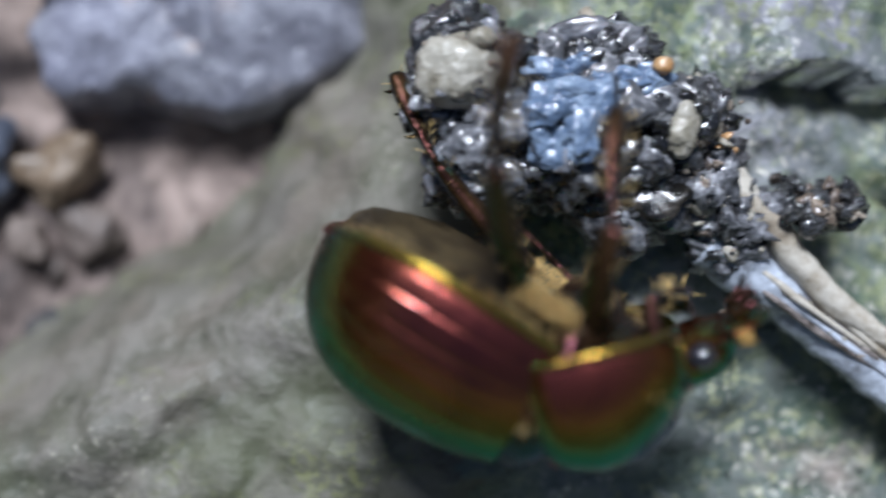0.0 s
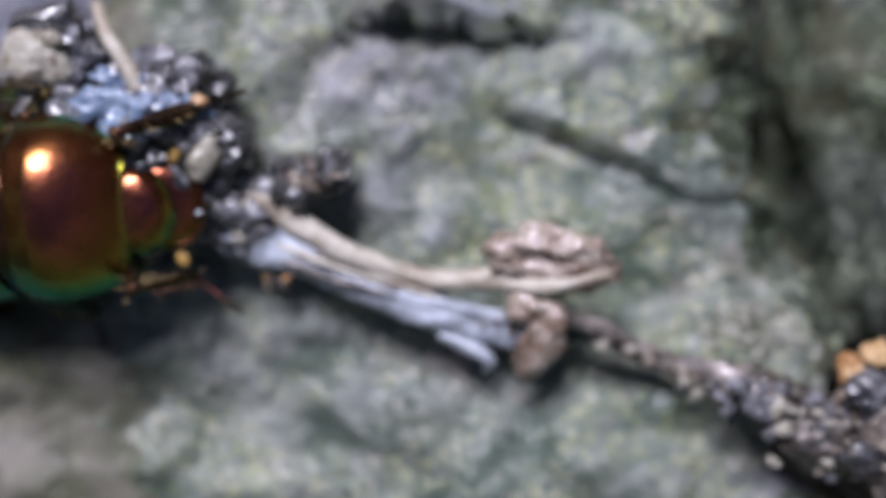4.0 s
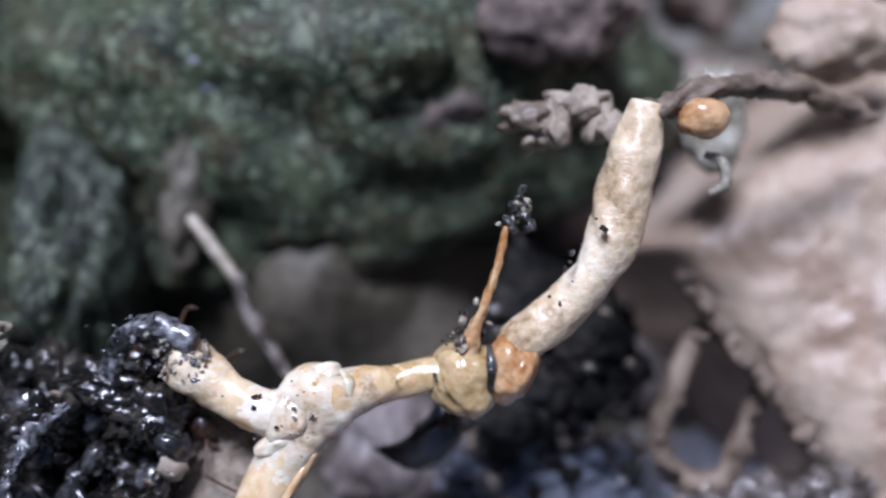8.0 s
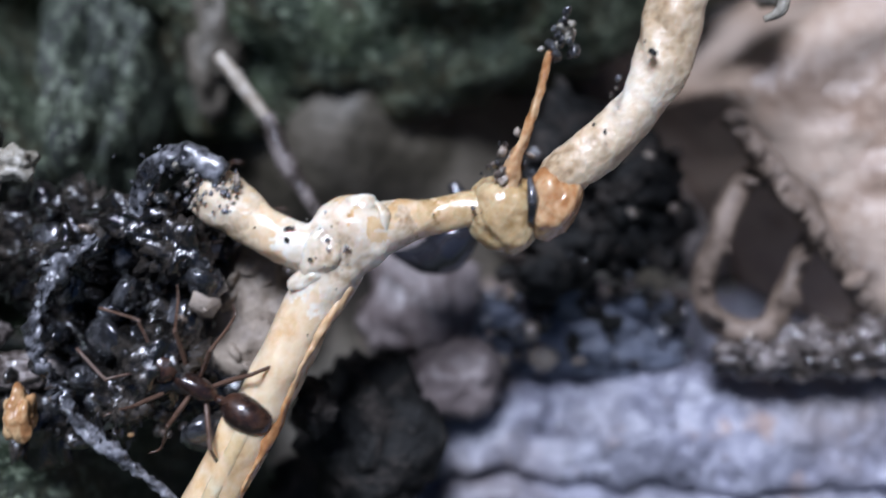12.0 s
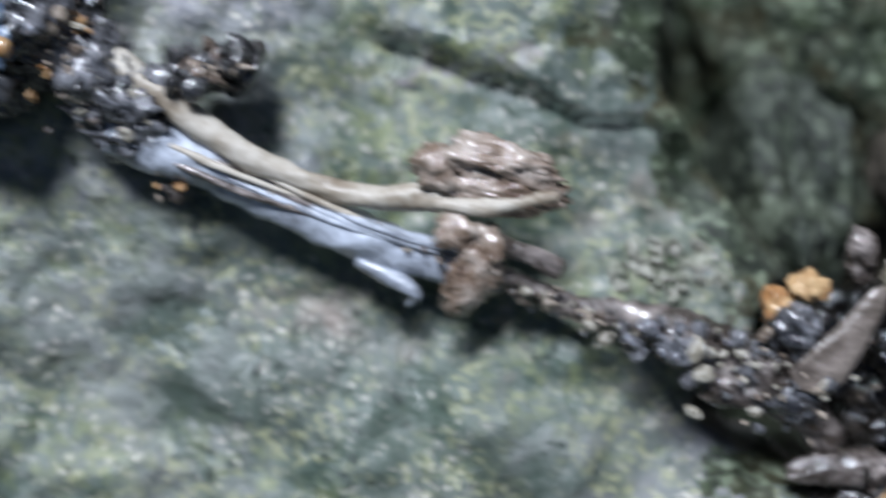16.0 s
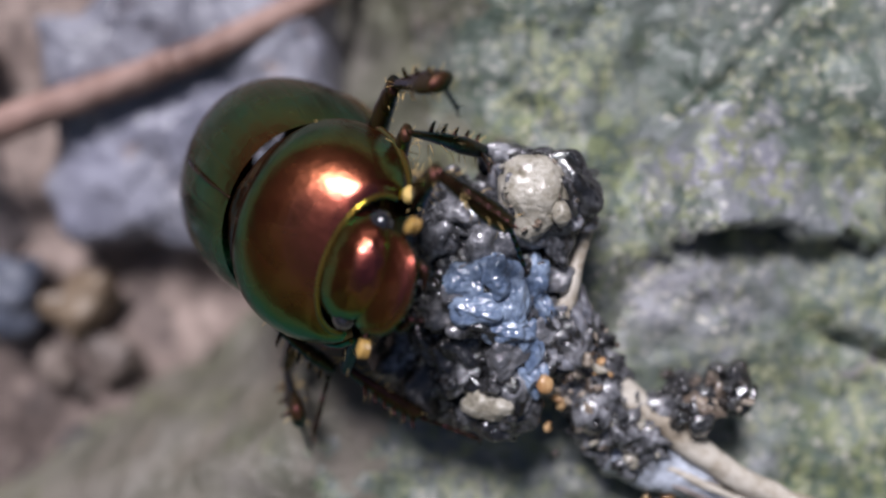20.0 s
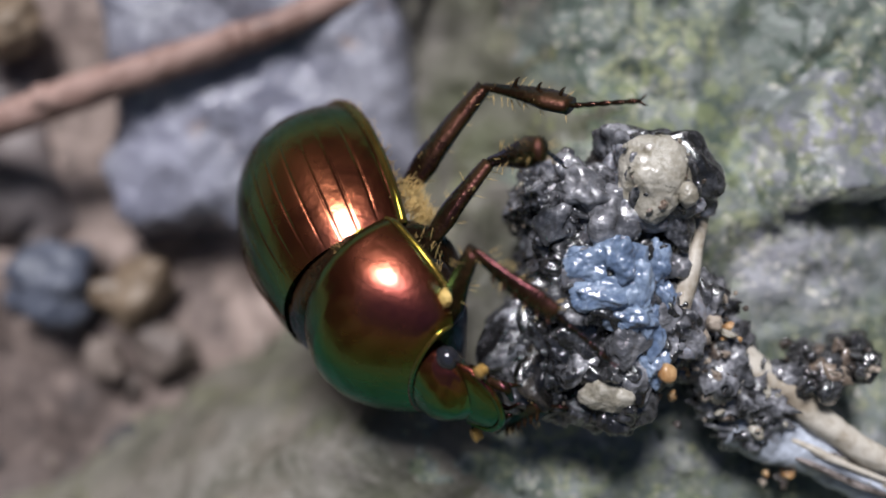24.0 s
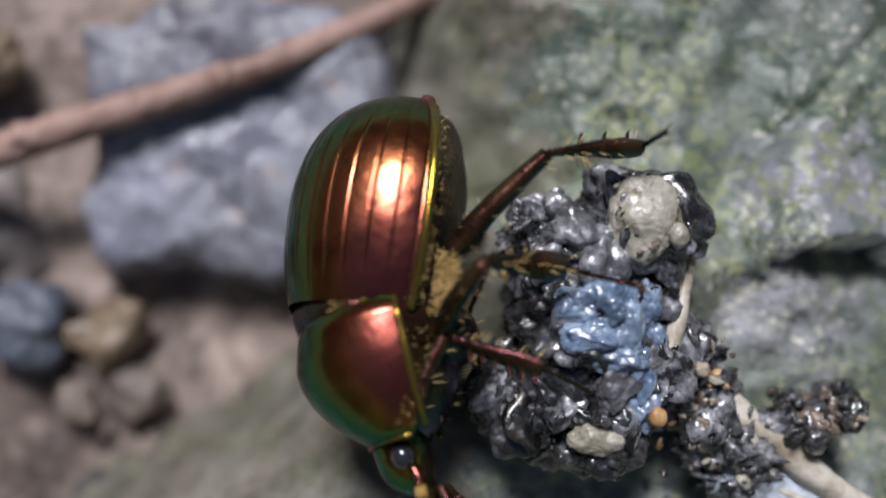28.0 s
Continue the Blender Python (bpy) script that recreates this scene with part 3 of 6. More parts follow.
def cracked_height(x, y):
    """The blue-grey rock below the root, split by a long crack."""
    edge = np.interp(x, [24, 28, 30, 33, 39.5, 46, 54], [-17.5, -13.0, -11.9, -12.0, -12.2, -11.9, -11.6])
    d = np.minimum(edge - y, (x - 26.6) * 0.9) + 1.2 * fbm(x, y, 3, 91)
    top = -7.0 + 1.0 * fbm(x, y, 8, 93) + 0.7 * fbm(x, y, 2.6, 95) + 0.42 * fbm(x, y, 0.9, 97, 2)
    for off, slope, deep, seed in ((-16.2, -0.03, 1.9, 101), (-22.6, 0.22, 1.2, 105)):
        line = off + slope * (x - 33) + 1.3 * fbm(x, x * 0, 5.0, seed) + 0.7 * fbm(x, y * 0.3, 1.1, seed + 4)
        top = top - deep * (0.45 + 0.9 * np.abs(fbm(x, y, 2.0, seed + 9))) * np.exp(-(np.abs(y - line) / 0.24) ** 1.5)
    top = top - 1.2 * np.exp(-np.clip(d, 0, 99) / 0.9)
    return np.maximum(top + np.where(d < 0, 2.6 * d, 0), -24)


tagged(part("grey_rock", field("grey_rock", np.arange(21, 56, 0.22), np.arange(-40, -5.5, 0.22), cracked_height, GREYROCK)), "cracked blue-grey rock with rough face", "stone", "stones round the slab")
GREY_EDGE = ((-32.4, 8.3), (-28.2, 7.9), (-25.0, 7.6), (-22.0, 8.5), (-19.4, 10.6), (-20.6, 18.6), (-27.0, 19.4), (-32.6, 17.6))


def plate_height(x, y):
    """A flat grey rock with broken sides, leaning a little to the south."""
    d = np.full(np.shape(x), 99.0)
    for (ax, ay), (bx, by) in zip(GREY_EDGE, GREY_EDGE[1:] + GREY_EDGE[:1]):
        d = np.minimum(d, ((bx - ax) * (y - ay) - (by - ay) * (x - ax)) / math.hypot(bx - ax, by - ay))
    d = d + 0.9 * fbm(x, y, 2.6, 141)
    top = -8.2 + 0.10 * (y - 13) + 1.1 * fbm(x, y, 6, 143) + 0.5 * fbm(x, y, 1.6, 145) + 0.15 * fbm(x, y, 0.6, 147, 2) - 0.8 * np.exp(-np.clip(d, 0, 99) / 0.8)
    return np.maximum(top + np.where(d < 0, 7 * d, 0), -24)


tagged(part("grey_rock", field("grey_rock", np.arange(-37, -14, 0.26), np.arange(4, 24, 0.26), plate_height, GREYROCK)), "flat grey rock with a dark gap under it", "stone", "stones round the slab")
boulder("grey_rock", "dull grey-brown rock lying on soil", DUSKSTONE, (-40, 12, -14), (5.5, 6.5, 3.5), 13, 0.25, (5, 6, 30))

rng = random.Random(5)
for i in range(52):
    x, y = rng.uniform(-48, -23), rng.uniform(-16, 3)
    s = 0.4 + 0.9 * rng.random() ** 2
    v, f = lump((s, s * rng.uniform(0.6, 1.0), s * 0.6), 100 + i, 0.7, 0.25, 3)
    ob = part("pebble", mesh("pebble", v, f, PEBBLE), m=pose(x * MM, y * MM, (float(ground_height(np.array(x), np.array(y))) + 0.3 * s) * MM, 0, 0, rng.uniform(0, 360)))
    tagged(ob, "rounded brown and grey pebble on the soil", "pebble", "pebbles on the soil")

for at, r, mat, lab in (((-35.4, 5.3, -10.9), (1.9, 1.6, 1.5), BLUESTONE, "round dark blue-grey pebble on the soil"), ((-32.0, 5.1, -11.2), (1.7, 1.3, 1.1), TANSTONE, "smooth ochre pebble on the soil"), ((-37.1, 16.6, -10.4), (1.5, 1.2, 1.0), TANSTONE, "smooth ochre pebble by the grey rock")):
    v, f = lump(r, 90 + int(r[0] * 10), 0.5, 0.15, 4)
    tagged(part("pebble", mesh("pebble", v, f, mat), m=pose(*[q * MM for q in at], 0, 0, 20)), lab, "pebble", "pebbles on the soil")

v, f = tube([(-51.42, 7.55, -10.70), (-36.71, 12.1, -8.20), (-32.19, 13.57, -7.70), (-27.55, 15.07, -7.60), (-23.27, 16.79, -7.90), (-16.0, 21.0, -10.70)], [0.75, 0.7, 0.65, 0.6, 0.55], 40, 14, 0.25, 2)
stick = thing("stick", "thin reddish brown stick lying across grey rocks", "stick")
part("stalk", mesh("stalk", v, f, STICK), stick)
for at, r in (((-34.54, 12.83, -7.70), 0.75), ((-26.83, 15.38, -7.50), 0.66), ((-29.88, 14.38, -7.45), 0.62)):
    v, f = moved(lump((r, r * 0.9, r), 17 + int(r * 100), 0.4, 0.15, 3), at)
    part("knot", mesh("knot", v, f, STICK), stick)

# ---- the twig with what sticks to it ----
TWIG_AT = (2.0, -3.5, -0.8)


def rel(points, at):
    return [tuple(a - b for a, b in zip(p, at)) for p in points]


def build_twig():
    twig = thing("twig", "forked wet grey twig with a bud end, dirt stuck to it", "twig", TWIG_AT)
    v, f = tube(rel([(-9.2, 1.0, 0.2), (-7.6, 0.4, -0.1), (-5.9, -0.2, -0.4), (-3.1, -1.7, -0.5), (-0.4, -2.9, -0.6), (2.6, -3.95, -0.7)], TWIG_AT), [0.7, 0.9, 0.86, 0.8, 0.78, 0.62], 70, 24, 0.18, 1, 0.85, 0.08)
    part("grey_stem", mesh("grey_stem", v, f, TWIGGREY), twig, "blue-grey stem with split skin")
    for k, (a, b) in enumerate((((-7.0, 0.55, 0.25), (-1.0, -2.35, 0.05)), ((-6.0, -0.35, 0.22), (0.8, -3.15, -0.02)), ((-4.4, -0.9, 0.18), (2.2, -3.55, -0.1)), ((-8.2, 0.95, 0.45), (-2.6, -1.5, 0.2)), ((-7.8, 0.2, 0.42), (-2.2, -2.1, 0.15)), ((-5.4, 0.1, 0.3), (0.4, -2.75, 0.05)), ((-3.0, -1.3, 0.2), (2.0, -3.3, 0.0)))):
        mid = tuple((p + q) / 2 + d for p, q, d in zip(a, b, (0.0, -0.12, 0.08)))
        v, f = tube(rel([a, mid, b], TWIG_AT), [0.04, 0.14, 0.11, 0.03], 36, 8, 0.4, k + 3)
        part("skin_strip", mesh("skin_strip", v, f, (BARK, TWIGGREY, TWIGGREY, TWIGTAN, BARK, TWIGTAN, TWIGGREY)[k]), twig, "peeling dark strip of skin" if k in (0, 4) else "")
    v, f = tube(rel([(-9.0, 3.3, 0.5), (-7.8, 2.3, 0.5), (-5.0, 0.2, 0.3), (-2.6, -0.9, 0.2), (-0.7, -1.35, 0.2), (1.4, -1.4, 0.3)], TWIG_AT), [0.5, 0.52, 0.44, 0.36, 0.4, 0.5], 60, 18, 0.2, 5, 1.0, 0.08)
    part("tan_stem", mesh("tan_stem", v, f, TWIGTAN), twig, "smooth tan side stem")
    bud = joined([moved(lump((2.3, 0.7, 0.7), 21, 0.35, 0.15, 5, 1.6), (3.3, -1.35, 0.3), (0, 0, -6)), moved(lump((1.9, 0.75, 0.7), 22, 0.5, 0.18, 5, 1.8), (3.2, -0.4, 0.6), (0, 0, -10)), moved(lump((0.8, 0.7, 0.6), 23, 0.5, 0.2, 4, 1.8), (1.3, -0.4, 0.7))])
    part("bud", mesh("bud", rel(bud[0], TWIG_AT), bud[1], WETBARK), twig, "brown wet bud at the stem's end")
    v, f = tube(rel([(1.2, -1.6, 0.65), (2.8, -1.8, 0.8), (5.1, -1.5, 0.7)], TWIG_AT), [0.2, 0.32, 0.22], 26, 10, 0.3, 9)
    part("bud_scale", mesh("bud_scale", v, f, TWIGTAN), twig, "pale tan scale under the bud")
    flake = joined([moved(lump((0.75, 1.3, 0.25), 31, 0.5, 0.3, 4, 1.6), (2.3, -4.1, 0.3), (20, 10, -25)), moved(lump((0.75, 0.6, 0.5), 32, 0.5, 0.3, 3), (1.9, -2.5, 0.5)), moved(lump((0.55, 0.8, 0.35), 33, 0.6, 0.3, 3), (2.9, -3.0, 0.55), (0, 0, 30))])
    part("flake", mesh("flake", rel(flake[0], TWIG_AT), flake[1], WETBARK), twig, "torn papery tan flake")
    v, f = tube(rel([(2.3, -2.7, 0.25), (3.2, -3.0, 0.1), (4.3, -3.35, -0.1), (5.3, -3.8, -0.25)], TWIG_AT), [0.5, 0.42, 0.36, 0.34], 24, 12, 0.4, 13)
    part("broken_tip", mesh("broken_tip", v, f, BARK), twig, "dark wet broken tip")
    v, f = tube(rel([(-1.4, -3.4, -0.5), (-0.2, -4.0, -0.4), (0.5, -4.5, -0.3), (0.2, -4.9, -0.6)], TWIG_AT), [0.2, 0.3, 0.22, 0.08], 20, 8, 0.3, 4)
    part("side_shoot", mesh("side_shoot", v, f, TWIGGREY), twig)
    rng = random.Random(11)
    # grit along the stems
    def on_stem():
        s = rng.random()
        a = rng.uniform(-0.6, 0.6)
        return rel([(-8.0 + 10 * s, 0.7 - 4.4 * s + a, 0.1 + rng.uniform(-0.2, 0.3) - 0.4 * abs(a))], TWIG_AT)[0]
    crumbs(twig, rng, 46, on_stem, [CRUMB, CRUMB, PALE], (0.12, 0.36))
    # the dirty neck where ball and stem meet
    for k, (p, s) in enumerate((((-8.6, 1.9, 0.3), (1.5, 1.1, 1.0)), ((-9.8, 3.2, 0.6), (1.2, 1.3, 1.1)), ((-8.5, 0.9, 0.1), (1.2, 0.8, 0.8)), ((-10.2, 4.8, 0.8), (0.9, 1.2, 1.0)))):
        v, f = moved(lump(s, 40 + k, 0.6, 0.4, 4, 1.7), p)
        part("dirt", mesh("dirt", rel(v, TWIG_AT), f, DUNGGREY), twig)
    crumbs(twig, rng, 120, lambda: rel([(-10.4 + rng.gauss(0, 0.6), 4.0 + rng.gauss(0, 0.9), 1.0 + rng.uniform(-0.4, 1.0))], TWIG_AT)[0], [CRUMB, CRUMB, CRUMB, CRUMB, DUNGGREY, PALE, ORANGE], (0.2, 0.66))
    crumbs(twig, rng, 90, lambda: rel([(-9.0 + rng.gauss(0, 0.6), 1.9 + rng.gauss(0, 0.5), 0.9 + rng.uniform(-0.5, 0.6))], TWIG_AT)[0], [CRUMB, DUNGGREY, PALE], (0.15, 0.6))
    crumbs(twig, rng, 110, lambda: rel([(-6.0 + rng.uniform(-1.4, 1.3), 2.9 + rng.gauss(0, 0.35), 0.3 + rng.uniform(-0.8, 1.1))], TWIG_AT)[0], [DUNG, DUNG, DUNG, CRUMB], (0.25, 1.1))
    crumbs(twig, rng, 6, lambda: rel([(-7.3 + rng.gauss(0, 0.3), -0.9 + rng.gauss(0, 0.25), -0.2 + rng.uniform(-0.3, 0.5))], TWIG_AT)[0], [ORANGE, CRUMB], (0.3, 0.6))
    return twig


# ---- the ball of dung ----
BALL_AT = (-13.2, 6.3, 1.0)


def build_ball():
    dung = thing("dung_ball", "wet black dung ball with blue slime and pale grit", "dung", BALL_AT)
    lobes = [((1.2, 2.8, 0.2), (2.0, 1.9, 2.4), DUNG), ((-1.5, 2.2, 0.0), (1.8, 1.7, 2.2), DUNGGREY), ((-0.2, -0.2, 0.1), (2.4, 2.2, 2.6), DUNG), ((-0.4, -2.9, -0.1), (2.2, 2.0, 2.4), DUNG), ((-2.3, -2.5, -0.6), (1.6, 1.8, 1.9), DUNG), ((1.6, -1.6, -0.1), (1.6, 1.8, 2.1), DUNG)]
    for k, (p, s, m) in enumerate(lobes):
        v, f = moved(lump(s, 60 + k, 0.4, 0.2, 6, 1.4), p)
        part("lobe", mesh("lobe", v, f, m), dung)
    for k, (p, s) in enumerate((((-0.9, 0.4, 2.3), (0.85, 0.7, 0.6)), ((0.0, 0.5, 2.5), (0.8, 0.8, 0.7)), ((-0.5, -0.5, 2.5), (0.95, 0.55, 0.6)), ((0.5, -0.3, 2.4), (0.55, 1.0, 0.6)), ((0.9, -1.6, 2.0), (0.6, 1.1, 0.6)), ((1.1, -2.7, 1.8), (0.55, 0.8, 0.5)), ((1.2, 0.4, 2.0), (0.5, 0.8, 0.5)), ((0.3, -1.2, 2.45), (0.8, 0.5, 0.5)), ((1.5, -0.8, 1.9), (0.4, 0.7, 0.5)))):
        v, f = moved(lump(s, 80 + k, 0.4, 0.10, 5, 1.6), p)
        part("slime", mesh("slime", v, f, BLUE), dung, "pale blue wet slime")
    for k, (p, r) in enumerate((((1.3, -1.2, 2.0), 0.7), ((1.9, -2.0, 1.7), 0.6), ((0.2, -2.0, 2.3), 0.75), ((0.5, -3.2, 2.0), 0.6), ((-1.0, 2.6, 2.2), 0.8), ((1.8, 0.3, 1.7), 0.6), ((-1.9, 1.7, 2.0), 0.7), ((-0.2, 1.6, 2.3), 0.9), ((-1.3, 3.2, 1.7), 0.7), ((0.1, 2.4, 2.2), 0.6), ((-2.0, 2.6, 1.6), 0.6))):
        v, f = moved(lump((r, r * 0.8, r * 0.55), 560 + k, 0.6, 0.06, 4, 1.3), p, (0, 0, 40 * k))
        part("slime", mesh("slime", v, f, LAVENDER), dung, "milky lavender slime")
    wet = random.Random(29)
    for k in range(120):
        p, s, _ = wet.choice(lobes)
        d = Vector((wet.gauss(0, 0.7), wet.gauss(0, 0.7), 1)).normalized()
        r = 0.3 + 1.0 * wet.random() ** 1.4
        v, f = moved(lump((r, r * wet.uniform(0.4, 0.8), r * 0.38), 500 + k, 0.5, 0.05, 4, 1.2), tuple(c + a * q * 0.92 for c, a, q in zip(p, s, d)), (wet.uniform(-25, 25), wet.uniform(-25, 25), wet.uniform(0, 180)))
        part("blob", mesh("blob", v, f, wet.choice((DUNGGREY, DUNGGREY, SLIME, SLIME, DUNG) if p[1] > -1.4 or p[0] > 0.5 else (DUNG, DUNG, DUNG, DUNGGREY, BLACKDUNG))), dung)
    v, f = moved(lump((1.12, 1.35, 1.0), 91, 0.24, 0.05, 5, 1.2), (1.1, 3.1, 2.25), (0, 0, -15))
    part("grain", mesh("grain", v, f, PALE), dung, "large pale gritty grain")
    v, f = moved(lump((0.33, 0.4, 0.3), 92, 0.2, 0.1, 3), (2.0, 2.5, 3.0))
    part("grain", mesh("grain", v, f, PALE), dung, "small white grain")
    v, f = moved(lump((0.8, 0.6, 0.55), 93, 0.35, 0.1, 4), (-0.3, -3.6, 2.0))
    part("grain", mesh("grain", v, f, PALE), dung, "milky grain")
    v, f = moved(lump((0.3, 0.33, 0.3), 94, 0.2, 0.05, 3), (1.5, -3.0, 2.3))
    part("grain", mesh("grain", v, f, ORANGE), dung, "yellow grain")
    rng = random.Random(23)
    crumbs(dung, rng, 44, lambda: (1.1 + rng.gauss(0, 0.5), 3.1 + rng.gauss(0, 0.6), 3.05 - rng.random() * 0.4), [PALE, CRUMB, WETBARK], (0.12, 0.5))
    bare = ((1.1, 3.1, 1.15), (-0.4, 0.2, 1.0), (0.6, -0.2, 0.6), (-0.3, -3.6, 0.7))

    def on_ball():
        while True:
            p, s, _ = rng.choice(lobes)
            d = Vector((rng.gauss(0, 1), rng.gauss(0, 1), abs(rng.gauss(0, 1)) * 1.1 - 0.2)).normalized()
            q = tuple(c + a * w * 0.93 for c, a, w in zip(p, s, d))
            if all(math.hypot(q[0] - x, q[1] - y) > r or q[2] < 0.5 for x, y, r in bare):
                return q
    crumbs(dung, rng, 70, on_ball, [DUNG, DUNGGREY, DUNG, SLIME], (0.08, 0.24))
    crumbs(dung, rng, 270, on_ball, [CRUMB, CRUMB, DUNGGREY, PALE, WETBARK], (0.07, 0.26))
    crumbs(dung, rng, 60, on_ball, [PALE, CRUMB], (0.1, 0.3))
    crumbs(dung, rng, 16, on_ball, [ORANGE], (0.14, 0.42))
    return dung


STEM_AT = (-11.4, 4.6, 1.2)


def build_stem():
    stem = thing("pale_stem", "thin pale dried stem leaning beside the dung ball", "stem", STEM_AT)
    v, f = tube(rel([(-12.1, 2.7, 1.0), (-11.6, 4.0, 1.4), (-11.0, 5.6, 1.5), (-10.7, 6.8, 1.3), (-10.2, 8.2, 0.4)], STEM_AT), [0.36, 0.33, 0.3, 0.28, 0.22], 40, 14, 0.2, 8)
    part("stalk", mesh("stalk", v, f, TWIGTAN), stem)
    return stem


# ---- broken bark at the end of the slab ----
def build_bark():
    bark = thing("bark_debris", "dark broken bark and dirt at the stone's end", "bark")
    v, f = tube([(2.6, -4.0, -0.9), (3.5, -4.1, -0.9), (5.3, -4.9, -1.0), (7.2, -5.4, -1.0), (8.6, -5.7, -0.9), (10.5, -6.6, -0.8), (12.6, -8.0, -0.8), (14.5, -10.0, -1.6)], [0.3, 0.36, 0.4, 0.45, 0.6, 0.85, 0.9, 0.6], 80, 16, 0.35, 6, 0.85, 0.3)
    part("runner", mesh("runner", v, f, BARK), bark, "dark knobbly runner")
    outline = ((15.7, -4.5), (15.0, -4.7), (14.2, -5.6), (13.2, -6.5), (12.4, -7.3), (12.6, -7.9), (13.4, -8.1), (14.2, -7.7), (14.8, -6.6), (15.3, -5.7))
    mid = Vector((14.0, -6.4, 0))
    rings = []
    for scale, lift in ((0.35, 0.16), (0.7, 0.12), (0.95, 0.05), (1.0, 0.0), (0.95, -0.06), (0.6, -0.1)):
        rings.append([((Vector((x, y, 0)) - mid) * scale + mid, lift) for x, y in outline])
    v = [(p.x + 0.06 * noise.noise(p * 2), p.y + 0.06 * noise.noise(p * 2 + Vector((5, 0, 0))), 0.65 + lift + 0.09 * (p.y + 6.4) + 0.12 * noise.noise(p * 1.3)) for ring in rings for p, lift in ring]
    n = len(outline)
    f = [(r * n + k, (r + 1) * n + k, (r + 1) * n + (k + 1) % n, r * n + (k + 1) % n) for r in range(5) for k in range(n)] + [tuple(range(n)), tuple(range(5 * n, 6 * n))[::-1]]
    part("bark_flake", mesh("bark_flake", v, f, FLAKE), bark, "flat wet grey-brown bark flake")
    for k, (p, s, m) in enumerate((((9.4, -6.3, -0.2), (1.2, 0.9, 0.8), BARK), ((11.3, -7.6, -0.1), (1.5, 1.0, 0.7), BARK), ((12.7, -8.3, 0.1), (0.9, 0.6, 0.5), DUNGGREY), ((16.0, -4.3, 0.8), (0.6, 0.5, 0.45), PALE), ((14.9, -3.5, 0.3), (0.45, 0.9, 0.5), BARK), ((13.3, -4.6, 0.0), (0.65, 0.5, 0.5), ORANGE), ((12.3, -5.3, -0.2), (0.5, 0.7, 0.5), ORANGE), ((12.7, -6.0, 0.1), (0.8, 0.9, 0.7), DUNGGREY), ((15.8, -12.0, 0.2), (0.5, 0.8, 0.5), ORANGE), ((14.8, -10.8, -1.2), (1.8, 0.6, 0.5), BARK))):
        v, f = moved(lump(s, 110 + k, 0.45, 0.14, 4, 1.7), p)
        part("fragment", mesh("fragment", v, f, m), bark)
    rng = random.Random(31)

    def along():
        s = rng.random()
        return (3 + 10 * s + rng.gauss(0, 0.25), -4.2 - 4.2 * s + rng.gauss(0, 0.35), -0.5 + rng.uniform(0, 0.5))
    crumbs(bark, rng, 120, along, [CRUMB, DUNGGREY, PALE, CRUMB], (0.15, 0.6))
    crumbs(bark, rng, 70, lambda: (12.0 + rng.gauss(0, 1.2), -7.4 + rng.gauss(0, 0.8), 0.5 + rng.uniform(-0.2, 0.3)), [CRUMB, DUNGGREY, PALE], (0.2, 0.7))
    crumbs(bark, rng, 34, lambda: (9.9 + rng.gauss(0, 1.5), -6.3 + rng.gauss(0, 0.5) - 0.25 * rng.random(), 0.35 + rng.uniform(-0.2, 0.3)), [SLIME, PALE, SLIME, LAVENDER], (0.35, 0.9))
    # pale lichen cushion
    for k in range(70):
        a, r = rng.uniform(0, 6.28), rng.random() ** 0.6
        x, y = 9.4 + 2.3 * r * math.cos(a), -3.9 + 1.1 * r * math.sin(a)
        part("lichen", clod_mesh(LICHEN, rng.randrange(6)), bark, m=place(x, y, float(slab_height(np.array(x), np.array(y))) + 0.05, rng.uniform(0.2, 0.6), rng, 0.5))
    return bark


